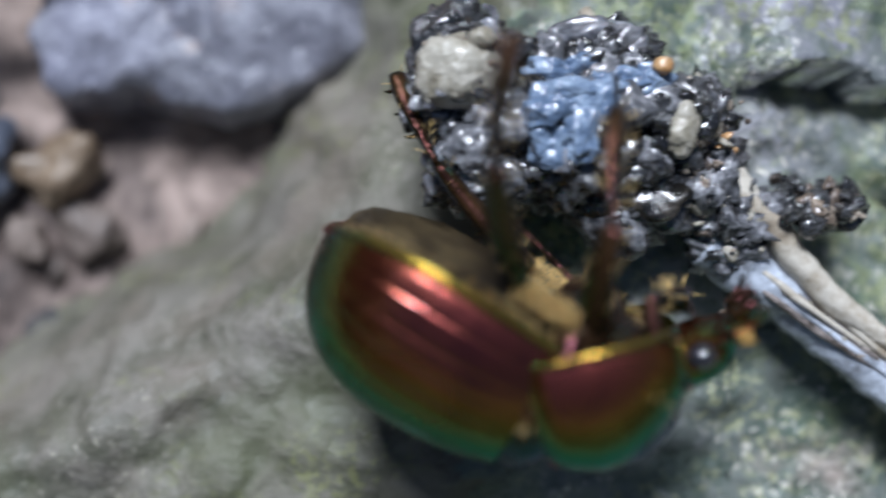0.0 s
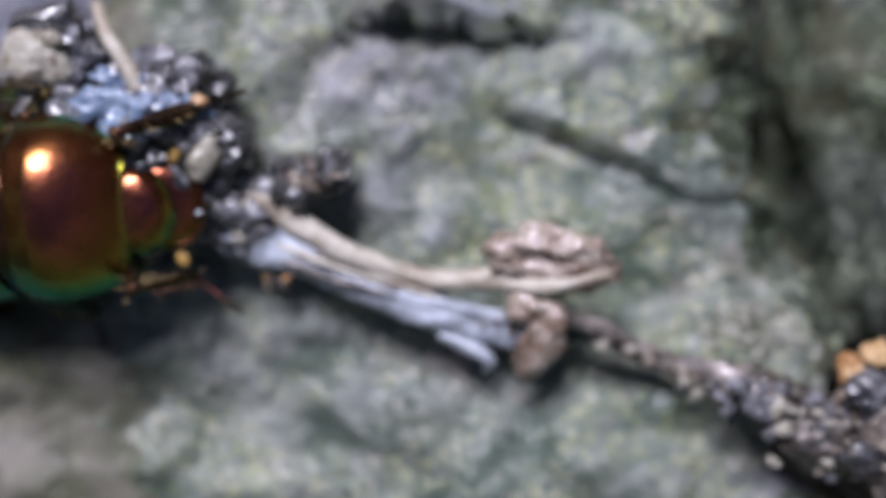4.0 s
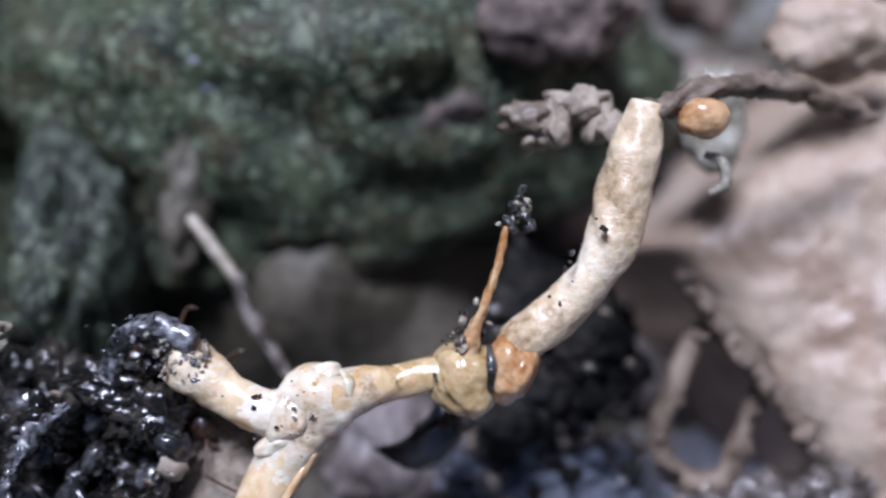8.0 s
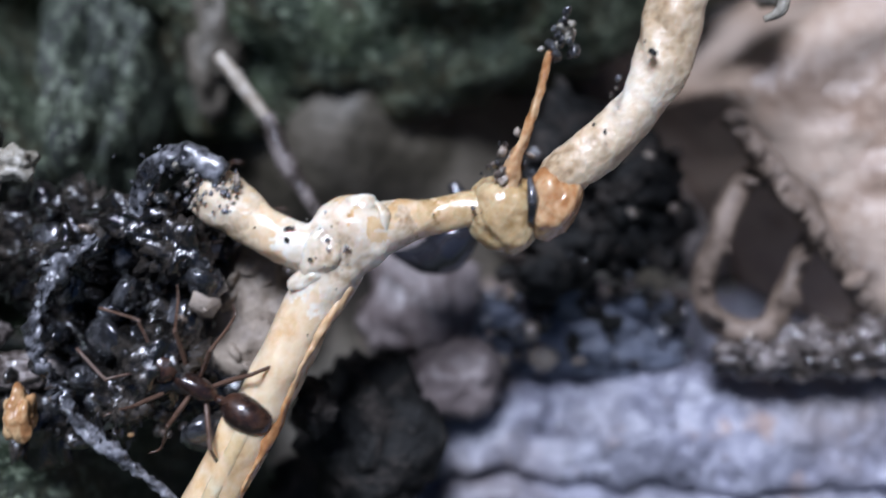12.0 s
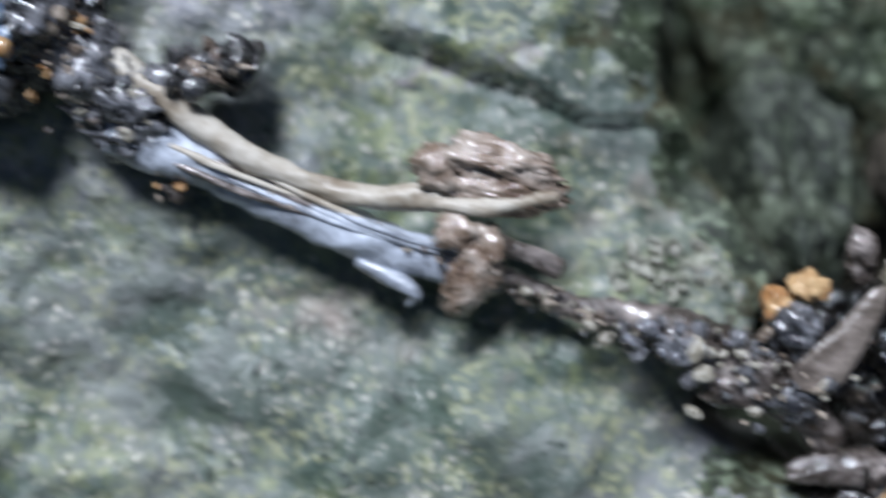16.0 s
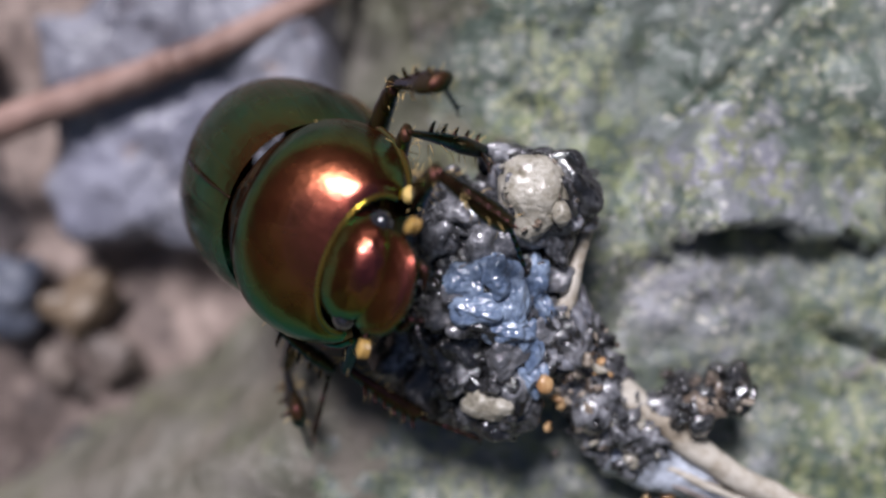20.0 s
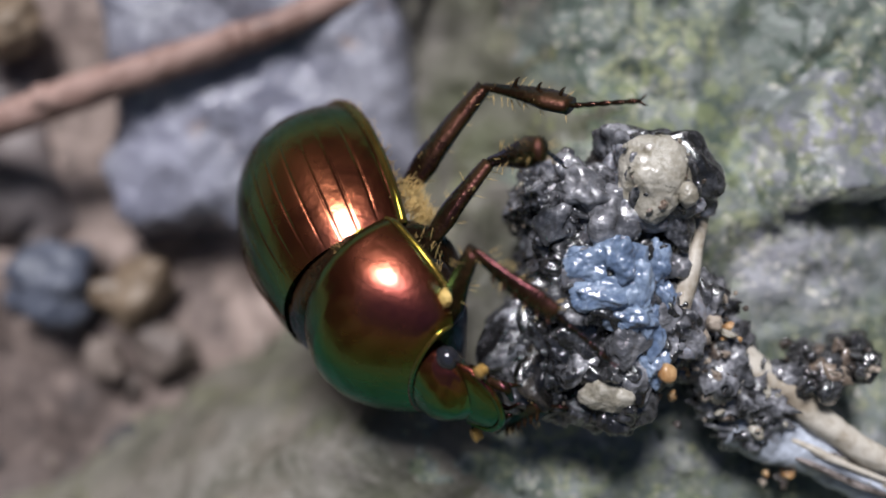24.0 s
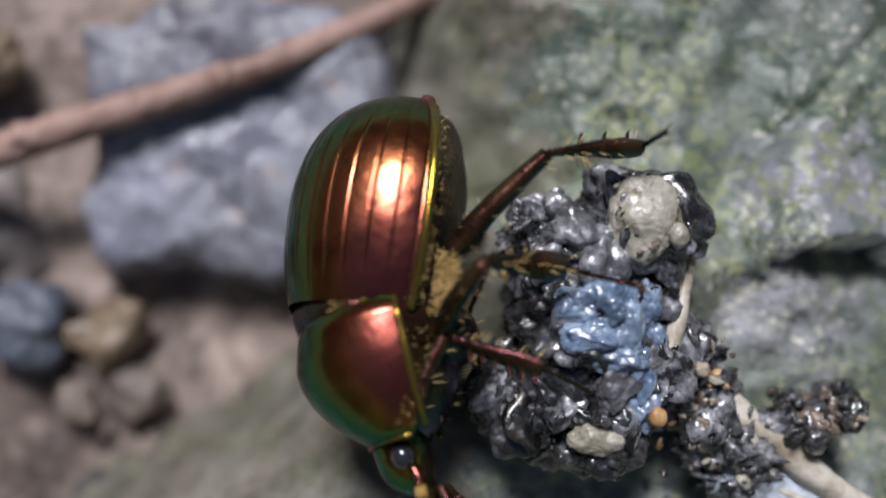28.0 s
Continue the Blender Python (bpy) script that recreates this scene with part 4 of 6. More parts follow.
def build_black_clump():
    clump = thing("black_dung", "heap of wet black dung crumbs beside the root", "dung")
    rng = random.Random(41)
    for k in range(16):
        x, y = rng.uniform(15.5, 21.5), rng.uniform(-13, -6)
        v, f = moved(lump((rng.uniform(1.2, 2.2), rng.uniform(1.0, 1.8), rng.uniform(1.0, 1.6)), 130 + k, 0.6, 0.4, 4, 1.7), (x, y, -3.0 + rng.uniform(-0.6, 0.8)))
        part("clod", mesh("clod", v, f, BLACKDUNG), clump)
    for k, (p, s) in enumerate((((20.2, -10.4, 0.2), (1.2, 1.1, 0.9)), ((18.9, -11.6, -0.4), (0.9, 0.8, 0.7)), ((19.4, -6.0, -0.6), (1.3, 0.8, 0.8)), ((17.0, -7.2, -0.8), (1.2, 0.9, 0.8)), ((20.6, -7.0, -0.6), (1.2, 1.0, 0.8)))):
        v, f = moved(lump(s, 150 + k, 0.6, 0.4, 4, 1.9), p)
        part("clod", mesh("clod", v, f, BLACKDUNG), clump)
    crumbs(clump, rng, 150, lambda: (rng.uniform(15.2, 21.8), rng.uniform(-13.2, -5.6), -1.6 + rng.uniform(-0.6, 1.2)), [BLACKDUNG, BLACKDUNG, BLACKDUNG, CRUMB], (0.3, 1.1))
    crumbs(clump, rng, 26, lambda: (rng.uniform(16, 21.6), rng.uniform(-13, -6.2), -1.1 + rng.uniform(-0.4, 0.8)), [DUNG], (1.0, 1.9))
    crumbs(clump, rng, 16, lambda: (rng.uniform(15.5, 21.8), rng.uniform(-13, -6), -0.6 + rng.uniform(-0.3, 0.8)), [ORANGE, PALE, CRUMB], (0.15, 0.4))
    v, f = tube([(18.3, -6.5, 0.4), (17.2, -7.5, 0.7), (16.7, -8.6, 0.8), (16.5, -10.2, 0.7), (17.0, -10.9, 0.6), (17.9, -12.5, 0.5), (19.8, -14.3, -0.3), (21, -15.6, -0.6)], [0.14, 0.21, 0.23, 0.18, 0.25, 0.18, 0.11, 0.08], 130, 12, 0.9, 3, 1.0, 2.2)
    part("thread", mesh("thread", v, f, DUNGGREY), clump, "beaded grey slimy thread")
    return clump


# ---- the cream root ----
def build_root():
    root = thing("root", "smooth cream root with a pale knot and side branches", "root")
    pieces = [
        tube([(17.5, -24, -6), (19.2, -19.6, -1.2), (20.4, -16.9, -0.2), (21.6, -14.8, 0.0), (22.7, -12.7, 0.0), (23.7, -10.9, 0.0), (24.7, -9.0, 0.0), (25.6, -7.4, 0.0)], [0.8, 0.85, 0.85, 0.86, 0.86, 0.84, 0.86, 1.0], 90, 28, 0.12, 2, 1.0, 0.05),
        tube([(25.6, -7.2, 0.2), (24.2, -6.8, 0.3), (23.1, -6.2, 0.2), (22.2, -5.5, 0.1), (21.7, -5.0, 0.0), (21.4, -4.8, 0.0)], [0.9, 0.70, 0.72, 0.86, 0.84, 0.3], 50, 24, 0.2, 7, 0.9, 0.1),
        tube([(26.0, -6.7, 0.2), (27.4, -6.3, 0.1), (28.6, -6.05, -0.1), (30.0, -5.8, -0.2), (31.0, -5.9, -0.3), (31.8, -5.9, -0.3)], [1.05, 0.78, 0.56, 0.62, 0.95, 1.0], 56, 24, 0.15, 9, 1.0, 0.06),
        moved(lump((1.3, 1.2, 1.15), 161, 0.18, 0.04, 5, 1.2), (26.15, -6.55, 0.15)),
        moved(lump((0.8, 1.0, 0.8), 163, 0.18, 0.04, 4, 1.2), (25.45, -7.3, 0.25), (0, 0, -28)),
    ]
    stem = part("stem", mesh("stem", *joined(pieces), ROOT), root, "smooth wet stem forking at a pale knot")
    melt = stem.modifiers.new("melt", "REMESH")
    melt.mode, melt.voxel_size, melt.use_smooth_shade = "VOXEL", 0.1 * MM, True
    ease = stem.modifiers.new("ease", "SMOOTH")
    ease.factor, ease.iterations = 0.5, 9
    done = bpy.data.meshes.new_from_object(stem.evaluated_get(bpy.context.evaluated_depsgraph_get()))
    stem.modifiers.clear()
    stem.data = done
    done.materials.clear()
    for mat in (ROOT, ROOTPALE, ROOTWORN, ROOTTAN):
        done.materials.append(mat)
    c = np.zeros(len(done.polygons) * 3)
    done.polygons.foreach_get("center", c)
    x, y, z = (c.reshape(-1, 3) / MM).T
    vary = fbm(x, y, 0.9, 301) + 0.5 * fbm(x, y, 0.25, 303, 2)
    pale = np.hypot(x - 25.6, y + 6.9) - 1.9 + 1.6 * vary < 0
    worn = (x < 22.9 + 1.4 * vary) & (y > -9)
    tan = (x > 27.6 + 2.4 * vary) & (vary > -0.05)
    done.polygons.foreach_set("material_index", np.where(worn, 2, np.where(pale, 1, np.where(tan, 3, 0))).astype(np.int32))
    done.polygons.foreach_set("use_smooth", [True] * len(done.polygons))
    v, f = tube([(20.6, -16.7, 0.72), (21.9, -14.2, 0.8), (22.9, -12.3, 0.8), (23.6, -11.2, 0.72)], [0.05, 0.26, 0.24, 0.05], 40, 10, 0.3, 12, 0.35)
    part("skin_strip", mesh("skin_strip", v, f, ROOT), root, "torn pale strip of skin")
    v, f = tube([(26.1, -8.2, 0.35), (25.2, -9.4, 0.35), (24.4, -10.9, 0.35), (23.45, -12.8, 0.3), (22.35, -14.9, 0.2), (20.95, -17.2, -0.1)], [0.1, 0.2, 0.13, 0.18, 0.1, 0.12], 70, 12, 0.6, 22, 1.8, 0.5)
    part("bark_edge", mesh("bark_edge", v, f, ROOTBROWN), root, "amber bark left along the root's edge")
    for k, (p, size, turn) in enumerate((((25.35, -7.05, 0.5), (0.72, 1.05, 0.72), -28), ((24.95, -7.85, 0.42), (0.8, 0.42, 0.6), 22), ((26.3, -5.75, 0.5), (0.7, 0.36, 0.45), 12))):
        v, f = moved(lump(size, 162 + k, 0.22, 0.03, 5, 1.3), p, (0, 0, turn))
        part("fold", mesh("fold", v, f, ROOTPALE), stem, "wet swollen fold of skin")
    v, f = tube([(26.9, -5.6, 0.75), (27.15, -6.0, 0.85), (27.1, -6.5, 0.8), (26.9, -6.9, 0.6)], [0.08, 0.2, 0.18, 0.06], 24, 10, 0.3, 23)
    part("fold", mesh("fold", v, f, ROOTPALE), stem, "thin raised lip of skin")
    v, f = tube([(22.3, -4.7, 0.5), (21.2, -4.25, 0.5), (20.2, -4.4, 0.3), (19.6, -5.2, 0.0), (19.4, -6.2, -0.6)], [0.36, 0.4, 0.34, 0.35, 0.24], 60, 16, 0.6, 8, 1.0, 0.6)
    part("curl", mesh("curl", v, f, DUNGGREY), root, "dirt-coated curled shoot")
    v, f = moved(lump((1.15, 1.3, 1.1), 171, 0.18, 0.05, 5), (30.9, -5.95, -0.1), (0, 0, 15))
    part("swelling", mesh("swelling", v, f, ROOTTAN), root, "tan swelling")
    v, f = moved(lump((0.85, 1.3, 1.0), 172, 0.22, 0.05, 5), (32.4, -5.6, 0.1), (0, 0, -20))
    part("swelling", mesh("swelling", v, f, ROOTBROWN), root, "amber brown swelling")
    v, f = tube([(31.6, -4.9, 0.7), (31.65, -5.6, 0.9), (31.6, -6.3, 0.75)], [0.1, 0.2, 0.12], 20, 8, 0.4, 3)
    part("slit", mesh("slit", v, f, DUNG), root, "black slit")
    v, f = tube([(31.7, -5.6, 0.0), (33.0, -4.6, 0.3), (34.4, -3.4, 0.5), (35.5, -1.9, 0.8), (36.1, 0.2, 1.0), (36.8, 2.7, 1.2)], [0.3, 0.68, 0.78, 0.75, 0.72, 0.87, 0.9, 0.88, 0.55], 110, 30, 0.14, 10, 1.0, 0.05)
    part("upper_root", mesh("upper_root", v, f, ROOTWORN), root, "thick pale upper root with dark flecks")
    v, f = tube([(36.8, 2.4, 1.4), (39.0, 3.2, 0.8), (42.0, 3.6, -0.6), (46, 3.0, -3)], [0.4, 0.34, 0.42, 0.3], 50, 14, 0.7, 13, 1.0, 0.5)
    part("side_root", mesh("side_root", v, f, OLDBARK), root, "dull brown side root")
    v, f = moved(lump((0.8, 0.7, 0.7), 175, 0.15, 0.05, 4), (38.6, 2.2, 1.2))
    part("gall", mesh("gall", v, f, ROOTBROWN), root, "round amber gall")
    v, f = tube([(38.9, 1.2, 0.2), (39.4, 0.9, 0.4), (39.5, 0.2, 0.3), (39.0, -0.1, 0.1)], [0.12, 0.2, 0.2, 0.1], 24, 10, 0.2, 24)
    part("curl", mesh("curl", v, f, PALE), root, "small white curl")
    for k in range(7):
        v, f = moved(lump((0.8, 0.5, 0.5), 350 + k, 0.6, 0.3, 3, 1.6), (33.0 + 0.5 * k, 2.6 + 0.5 * math.sin(5 * k), -0.4 + 0.2 * math.cos(3 * k)), (0, 0, 50 * k))
        part("bark_bit", mesh("bark_bit", v, f, DULLBARK), root)
    v, f = tube([(30.9, -5.4, 0.5), (31.1, -4.5, 0.8), (31.5, -3.6, 1.0), (31.9, -2.4, 1.1), (32.2, -1.2, 1.2)], [0.34, 0.2, 0.15, 0.13, 0.12], 60, 12, 0.4, 14, 1.0, 0.6)
    part("stalk", mesh("stalk", v, f, ROOTBROWN), root, "thin brown dried stalk")
    rng = random.Random(51)
    crumbs(root, rng, 20, lambda: (32.5 + rng.gauss(0, 0.28), -0.9 + rng.gauss(0, 0.35), 1.2 + rng.gauss(0, 0.2)), [DUNG, DUNG, PALE], (0.2, 0.5), "fleck")
    crumbs(root, rng, 26, lambda: (30.9 + rng.gauss(0, 0.4), -4.6 + rng.gauss(0, 0.5), 0.6 + rng.uniform(-0.2, 0.4)), [CRUMB, DUNG], (0.12, 0.4), "fleck")
    # grit stuck to the arm's broken end and its curl
    crumbs(root, rng, 60, lambda: (22.1 + rng.gauss(0, 0.45), -5.35 + rng.gauss(0, 0.35), 0.75 + rng.uniform(-0.1, 0.15)), [PALE, SLIME, CRUMB, SLIME], (0.1, 0.32), "grit")
    crumbs(root, rng, 40, lambda: (20.7 + rng.gauss(0, 0.7), -4.5 + rng.gauss(0, 0.3), 0.6 + rng.uniform(-0.2, 0.3)), [DUNGGREY, SLIME, PALE], (0.1, 0.34), "grit")
    crumbs(root, rng, 22, lambda: (25.6 + rng.gauss(0, 0.5), -7.0 + rng.gauss(0, 0.5), 1.25 + rng.uniform(-0.1, 0.1)), [PALE, CRUMB, SLIME], (0.07, 0.18), "grit")
    # flecks of dirt on the skin
    for (a, b, n, r) in (((22.0, -14.0, 0.85), (25.2, -8.4, 0.9), 8, 0.5), ((23.0, -6.3, 0.95), (26.6, -6.9, 1.3), 7, 0.7), ((27.5, -6.3, 0.7), (31.5, -5.8, 0.8), 8, 0.5), ((33.0, -4.5, 1.55), (35.7, 0.3, 2.3), 9, 0.6), ((19.4, -5.6, 0.3), (22.4, -4.6, 0.8), 40, 0.4)):
        crumbs(root, rng, n, lambda: tuple(p + (q - p) * s + d for (p, q), s, d in zip(zip(a, b), [rng.random()] * 3, (rng.gauss(0, r * 0.35), rng.gauss(0, r * 0.35), -0.12))), [DUNG, CRUMB, DUNG], (0.08, 0.28), "fleck")
    return root


def build_background():
    rng = random.Random(61)
    dark = thing("dark_dirt", "black crumbly dirt under the root, with clods for shade", "dirt")
    for k in range(12):
        v, f = moved(lump((rng.uniform(1.0, 2.2), rng.uniform(1.0, 2.0), 1.4), 180 + k, 0.6, 0.35, 4, 1.6), (rng.uniform(32.5, 37.0), rng.uniform(-7.6, -3.6), rng.uniform(-8.0, -6.0)))
        part("clod", mesh("clod", v, f, DIRTSHADE), dark)
    crumbs(dark, rng, 70, lambda: (rng.uniform(32, 37.5), rng.uniform(-8.4, -3.5), rng.uniform(-6.6, -5.4)), [DIRTSHADE, DIRTSHADE, DUNG, CRUMB], (0.3, 0.9))
    # the two big black clods are added to stand in for a shaded hole
    for k, (p, s) in enumerate((((26.3, -13.6, -5.2), (2.3, 2.6, 1.9)), ((25.0, -17.0, -9.0), (3.0, 2.4, 2.0)), ((24.6, -12.3, -2.4), (0.7, 0.9, 0.8)), ((32.6, -8.2, -5.8), (1.1, 0.8, 0.8)))):
        v, f = moved(lump(s, 190 + k, 0.4, 0.25, 4, 1.6), p)
        part("clod", mesh("clod", v, f, DIRTSHADE), dark)
    crumbs(dark, rng, 70, lambda: (rng.uniform(30.5, 39), rng.uniform(-11.6, -8.0), rng.uniform(-7.4, -6.5)), [DIRTSHADE, CRUMB, DUNGGREY], (0.3, 1.0))
    v, f = tube([(29.9, -7.2, -3.2), (30.2, -8.0, -3.2), (30.1, -8.9, -3.2), (29.6, -9.5, -3.3), (28.8, -9.8, -3.4), (27.7, -9.6, -3.5)], [0.16, 0.4, 0.75, 0.85, 0.55, 0.05], 48, 18, 0.12, 15)
    grub = tagged(part("black_grub", mesh("black_grub", v, f, EYE)), "glossy black curled grub under the root's arm", "grub")
    v, f = moved(lump((2.2, 2.8, 1.3), 201, 0.5, 0.2, 4), (28.0, -9.2, -8.2))
    tagged(part("pebble", mesh("pebble", v, f, DUSKSTONE)), "pinkish grey pebble behind the root", "pebble")
    v, f = moved(lump((1.9, 1.5, 1.4), 202, 0.3, 0.15, 4), (29.4, -12.0, -6.5))
    tagged(part("pebble", mesh("pebble", v, f, DUSKSTONE)), "pinkish brown pebble on the grey rock", "pebble")
    v, f = moved(lump((1.5, 2.6, 1.0), 203, 0.35, 0.2, 4), (22.6, -9.2, -2.6), (0, 0, -15))
    v2, f2 = moved(lump((4.6, 1.9, 1.3), 409, 0.4, 0.2, 5, 1.6), (33.6, -10.5, -8.3), (0, 0, -4))
    tagged(part("stone", mesh("stone", v2, f2, BLUESTONE)), "low dark blue-grey wet stone under the root", "stone")
    for k, (x, y, r) in enumerate(((31.0, -9.6, 0.8), (32.4, -9.3, 0.6), (33.6, -8.9, 0.9), (34.9, -8.8, 0.55), (36.2, -9.2, 0.7), (30.2, -10.9, 0.5), (34.2, -10.2, 0.5))):
        v2, f2 = lump((r, r * 0.85, r * 0.8), 400 + k, 0.35, 0.12, 3)
        z = float(cracked_height(np.array(x), np.array(y)))
        tagged(part("pebble", mesh("pebble", v2, f2, (BLUESTONE, DUSKSTONE)[k % 2]), m=pose(x * MM, y * MM, (max(z, -7.6) + 0.5 * r) * MM, 0, 0, 40 * k)), "small wet grey pebble on the rock's edge", "pebble", "pebbles by the root")
    old = tagged(part("bark_piece", mesh("bark_piece", v, f, DULLBARK)), "dull grey-tan bark piece under the root", "bark")
    for a in np.linspace(0.2, 6.0, 12):
        part("bark_scale", clod_mesh(DULLBARK, int(a * 3) % 6), old, m=place(*(22.6 + 0.8 * math.cos(a), -9.2 + 1.7 * math.sin(a), -1.9), 0.7 + 0.3 * math.sin(7 * a), rng, 0.5))
    ring = [(40.5 + 1.9 * math.cos(a) * (1 + 0.2 * math.sin(2 * a)), -7.4 + 2.8 * math.sin(a) + 0.5 * math.cos(a), -6.0 + 0.4 * math.sin(3 * a)) for a in np.linspace(0.2, 6.4, 16)]
    v, f = tube(ring, [0.3, 0.5, 0.45, 0.5, 0.3], 70, 12, 0.3, 16)
    old = tagged(part("curled_bark", mesh("curled_bark", v, f, OLDBARK)), "curled loop of dull brown bark", "bark")
    for a in np.linspace(0.2, 6.0, 12):
        part("bark_scale", clod_mesh(OLDBARK, int(a * 3) % 6), old, m=place(*(40.5 + 1.9 * math.cos(a) * (1 + 0.2 * math.sin(2 * a)), -7.4 + 2.8 * math.sin(a) + 0.5 * math.cos(a), -5.6), 0.7 + 0.3 * math.sin(7 * a), rng, 0.5))
    v, f = tube([(39.2, -2.4, -5.0), (40.6, -4.0, -5.2), (42.4, -6.4, -5.3), (44.2, -9.4, -5.6)], [0.25, 0.5, 0.5, 0.3], 40, 12, 0.35, 17)
    old = tagged(part("bark_strip", mesh("bark_strip", v, f, OLDBARK)), "dark bark strip lying against the rock", "bark")
    for a in np.linspace(0.2, 6.0, 12):
        part("bark_scale", clod_mesh(OLDBARK, int(a * 3) % 6), old, m=place(*(39.2 + 0.8 * a, -2.4 - 1.1 * a, -4.75), 0.7 + 0.3 * math.sin(7 * a), rng, 0.5))
    heap = thing("dirt_heap", "brown crumbly dirt heap on the grey rock", "dirt")
    for k in range(5):
        v, f = moved(lump((1.4, 0.9, 0.8), 210 + k, 0.6, 0.4, 4, 1.8), (40.5 + k * 1.1, -10.8 + rng.uniform(-0.3, 0.3), -5.8))
        part("clod", mesh("clod", v, f, BARK), heap)
    crumbs(heap, rng, 60, lambda: (rng.uniform(39.5, 45.5), -10.8 + rng.gauss(0, 0.5), -5.2 + rng.uniform(-0.3, 0.4)), [BARK, CRUMB, BARK], (0.25, 0.6))
    slim = thing("thin_twig", "thin tan twig with a dark end in the gap", "twig")
    v, f = tube([(21.0, 0.0, -5), (21.6, -0.8, -5), (22.2, -1.6, -5), (22.9, -2.6, -5)], [0.2, 0.3, 0.26, 0.24], 40, 12, 0.3, 18)
    part("peeled_end", mesh("peeled_end", v, f, TWIGTAN), slim, "tan peeled end")
    v, f = tube([(22.7, -2.2, -5), (23.4, -3.9, -5), (24.0, -4.9, -5.1), (24.6, -6.0, -5.3)], [0.3, 0.34, 0.3, 0.2], 30, 12, 0.3, 19)
    part("dark_end", mesh("dark_end", v, f, BARK), slim, "dark bark end")
    for k, (p, s, m, lab) in enumerate((((21.5, 6.5, -8), (3.0, 2.0, 2.0), GREYROCK, "small lavender grey stone"), ((28, 6.5, -7.5), (3.2, 2.6, 2.6), SHADEMOSS, "round mossy green stone"), ((20.0, 2.4, -9.0), (1.3, 3.8, 2), MUD, "brown stone sliver in the gap"), ((40.5, 3.5, -4.5), (1.3, 1.8, 1.2), PALE, "pale wet pebble by the root"), ((45.5, 6.5, -4.5), (2.4, 1.8, 1.5), BROWNROCK, "ochre stone beyond the root"), ((35, 8, -6), (3, 2.2, 2), SOIL, "dull brown stone behind the root"), ((31, 4.5, -8), (2, 1.4, 1.4), SOIL, "dark clod of soil"))):
        v, f = moved(lump(s, 220 + k, 0.4, 0.2, 4), p)
        tagged(part("stone", mesh("stone", v, f, m)), lab, "stone")
    # litter on the soil behind
    for k in range(60):
        x, y = rng.uniform(12, 47), rng.uniform(-20, 14)
        z = float(ground_height(np.array(x), np.array(y)))
        s = rng.uniform(0.8, 2.4)
        if z > -13.5:
            continue
        v, f = lump((s, s * 0.8, s * 0.6), 240 + k, 0.4, 0.2, 3)
        tagged(part("pebble", mesh("pebble", v, f, PEBBLE), m=pose(x * MM, y * MM, (z + 0.3 * s) * MM, 0, 0, rng.uniform(0, 360))), "dull pebble on the soil in the gap", "pebble", "pebbles on the soil")
    return grub


# ---- the beetle: head along +y, back along +z, its middle joint at the origin ----
def dome(ys, half, height, spread, seg, groove=0, base=0.0, side=0, sharp=2.0):
    """A vaulted shell over stations ys; side -1 or 1 for a half, 0 for both."""
    verts, faces = [], []
    lo = 0 if side else -1
    for i, y in enumerate(ys):
        for k in range(seg + 1):
            s = lo + (1 - lo) * k / seg
            a = s * radians(spread)
            g = 0
            if groove:
                q = abs(s) * (groove + 0.5)
                w = abs(q - round(q)) * 2
                g = 0.0105 * max(0, 1 - w * 7) * min(1, abs(s) * 12) * min(1, 6 * i / len(ys)) * min(1, 6 * (1 - i / len(ys)))
            x = half[i] * math.copysign(abs(math.sin(a)) ** (2 / sharp), a) * (1 - g)
            z = base + height[i] * math.copysign(abs(math.cos(a)) ** (2 / sharp), math.cos(a)) * (1 - g)
            verts.append((x * (side or 1), y, z))
    w = seg + 1
    for i in range(len(ys) - 1):
        for k in range(seg):
            a = i * w + k
            q = (a, a + 1, a + w + 1, a + w)
            faces.append(q if side == 1 or not side else q[::-1])
    return verts, faces


def elytron_profile(u):
    return 1 - 0.14 * ((0.4 - u) / 0.4) ** 2 if u < 0.4 else max(0.0, 1 - ((u - 0.4) / 0.6) ** 2.5) ** 0.5


SMALL = 0.88


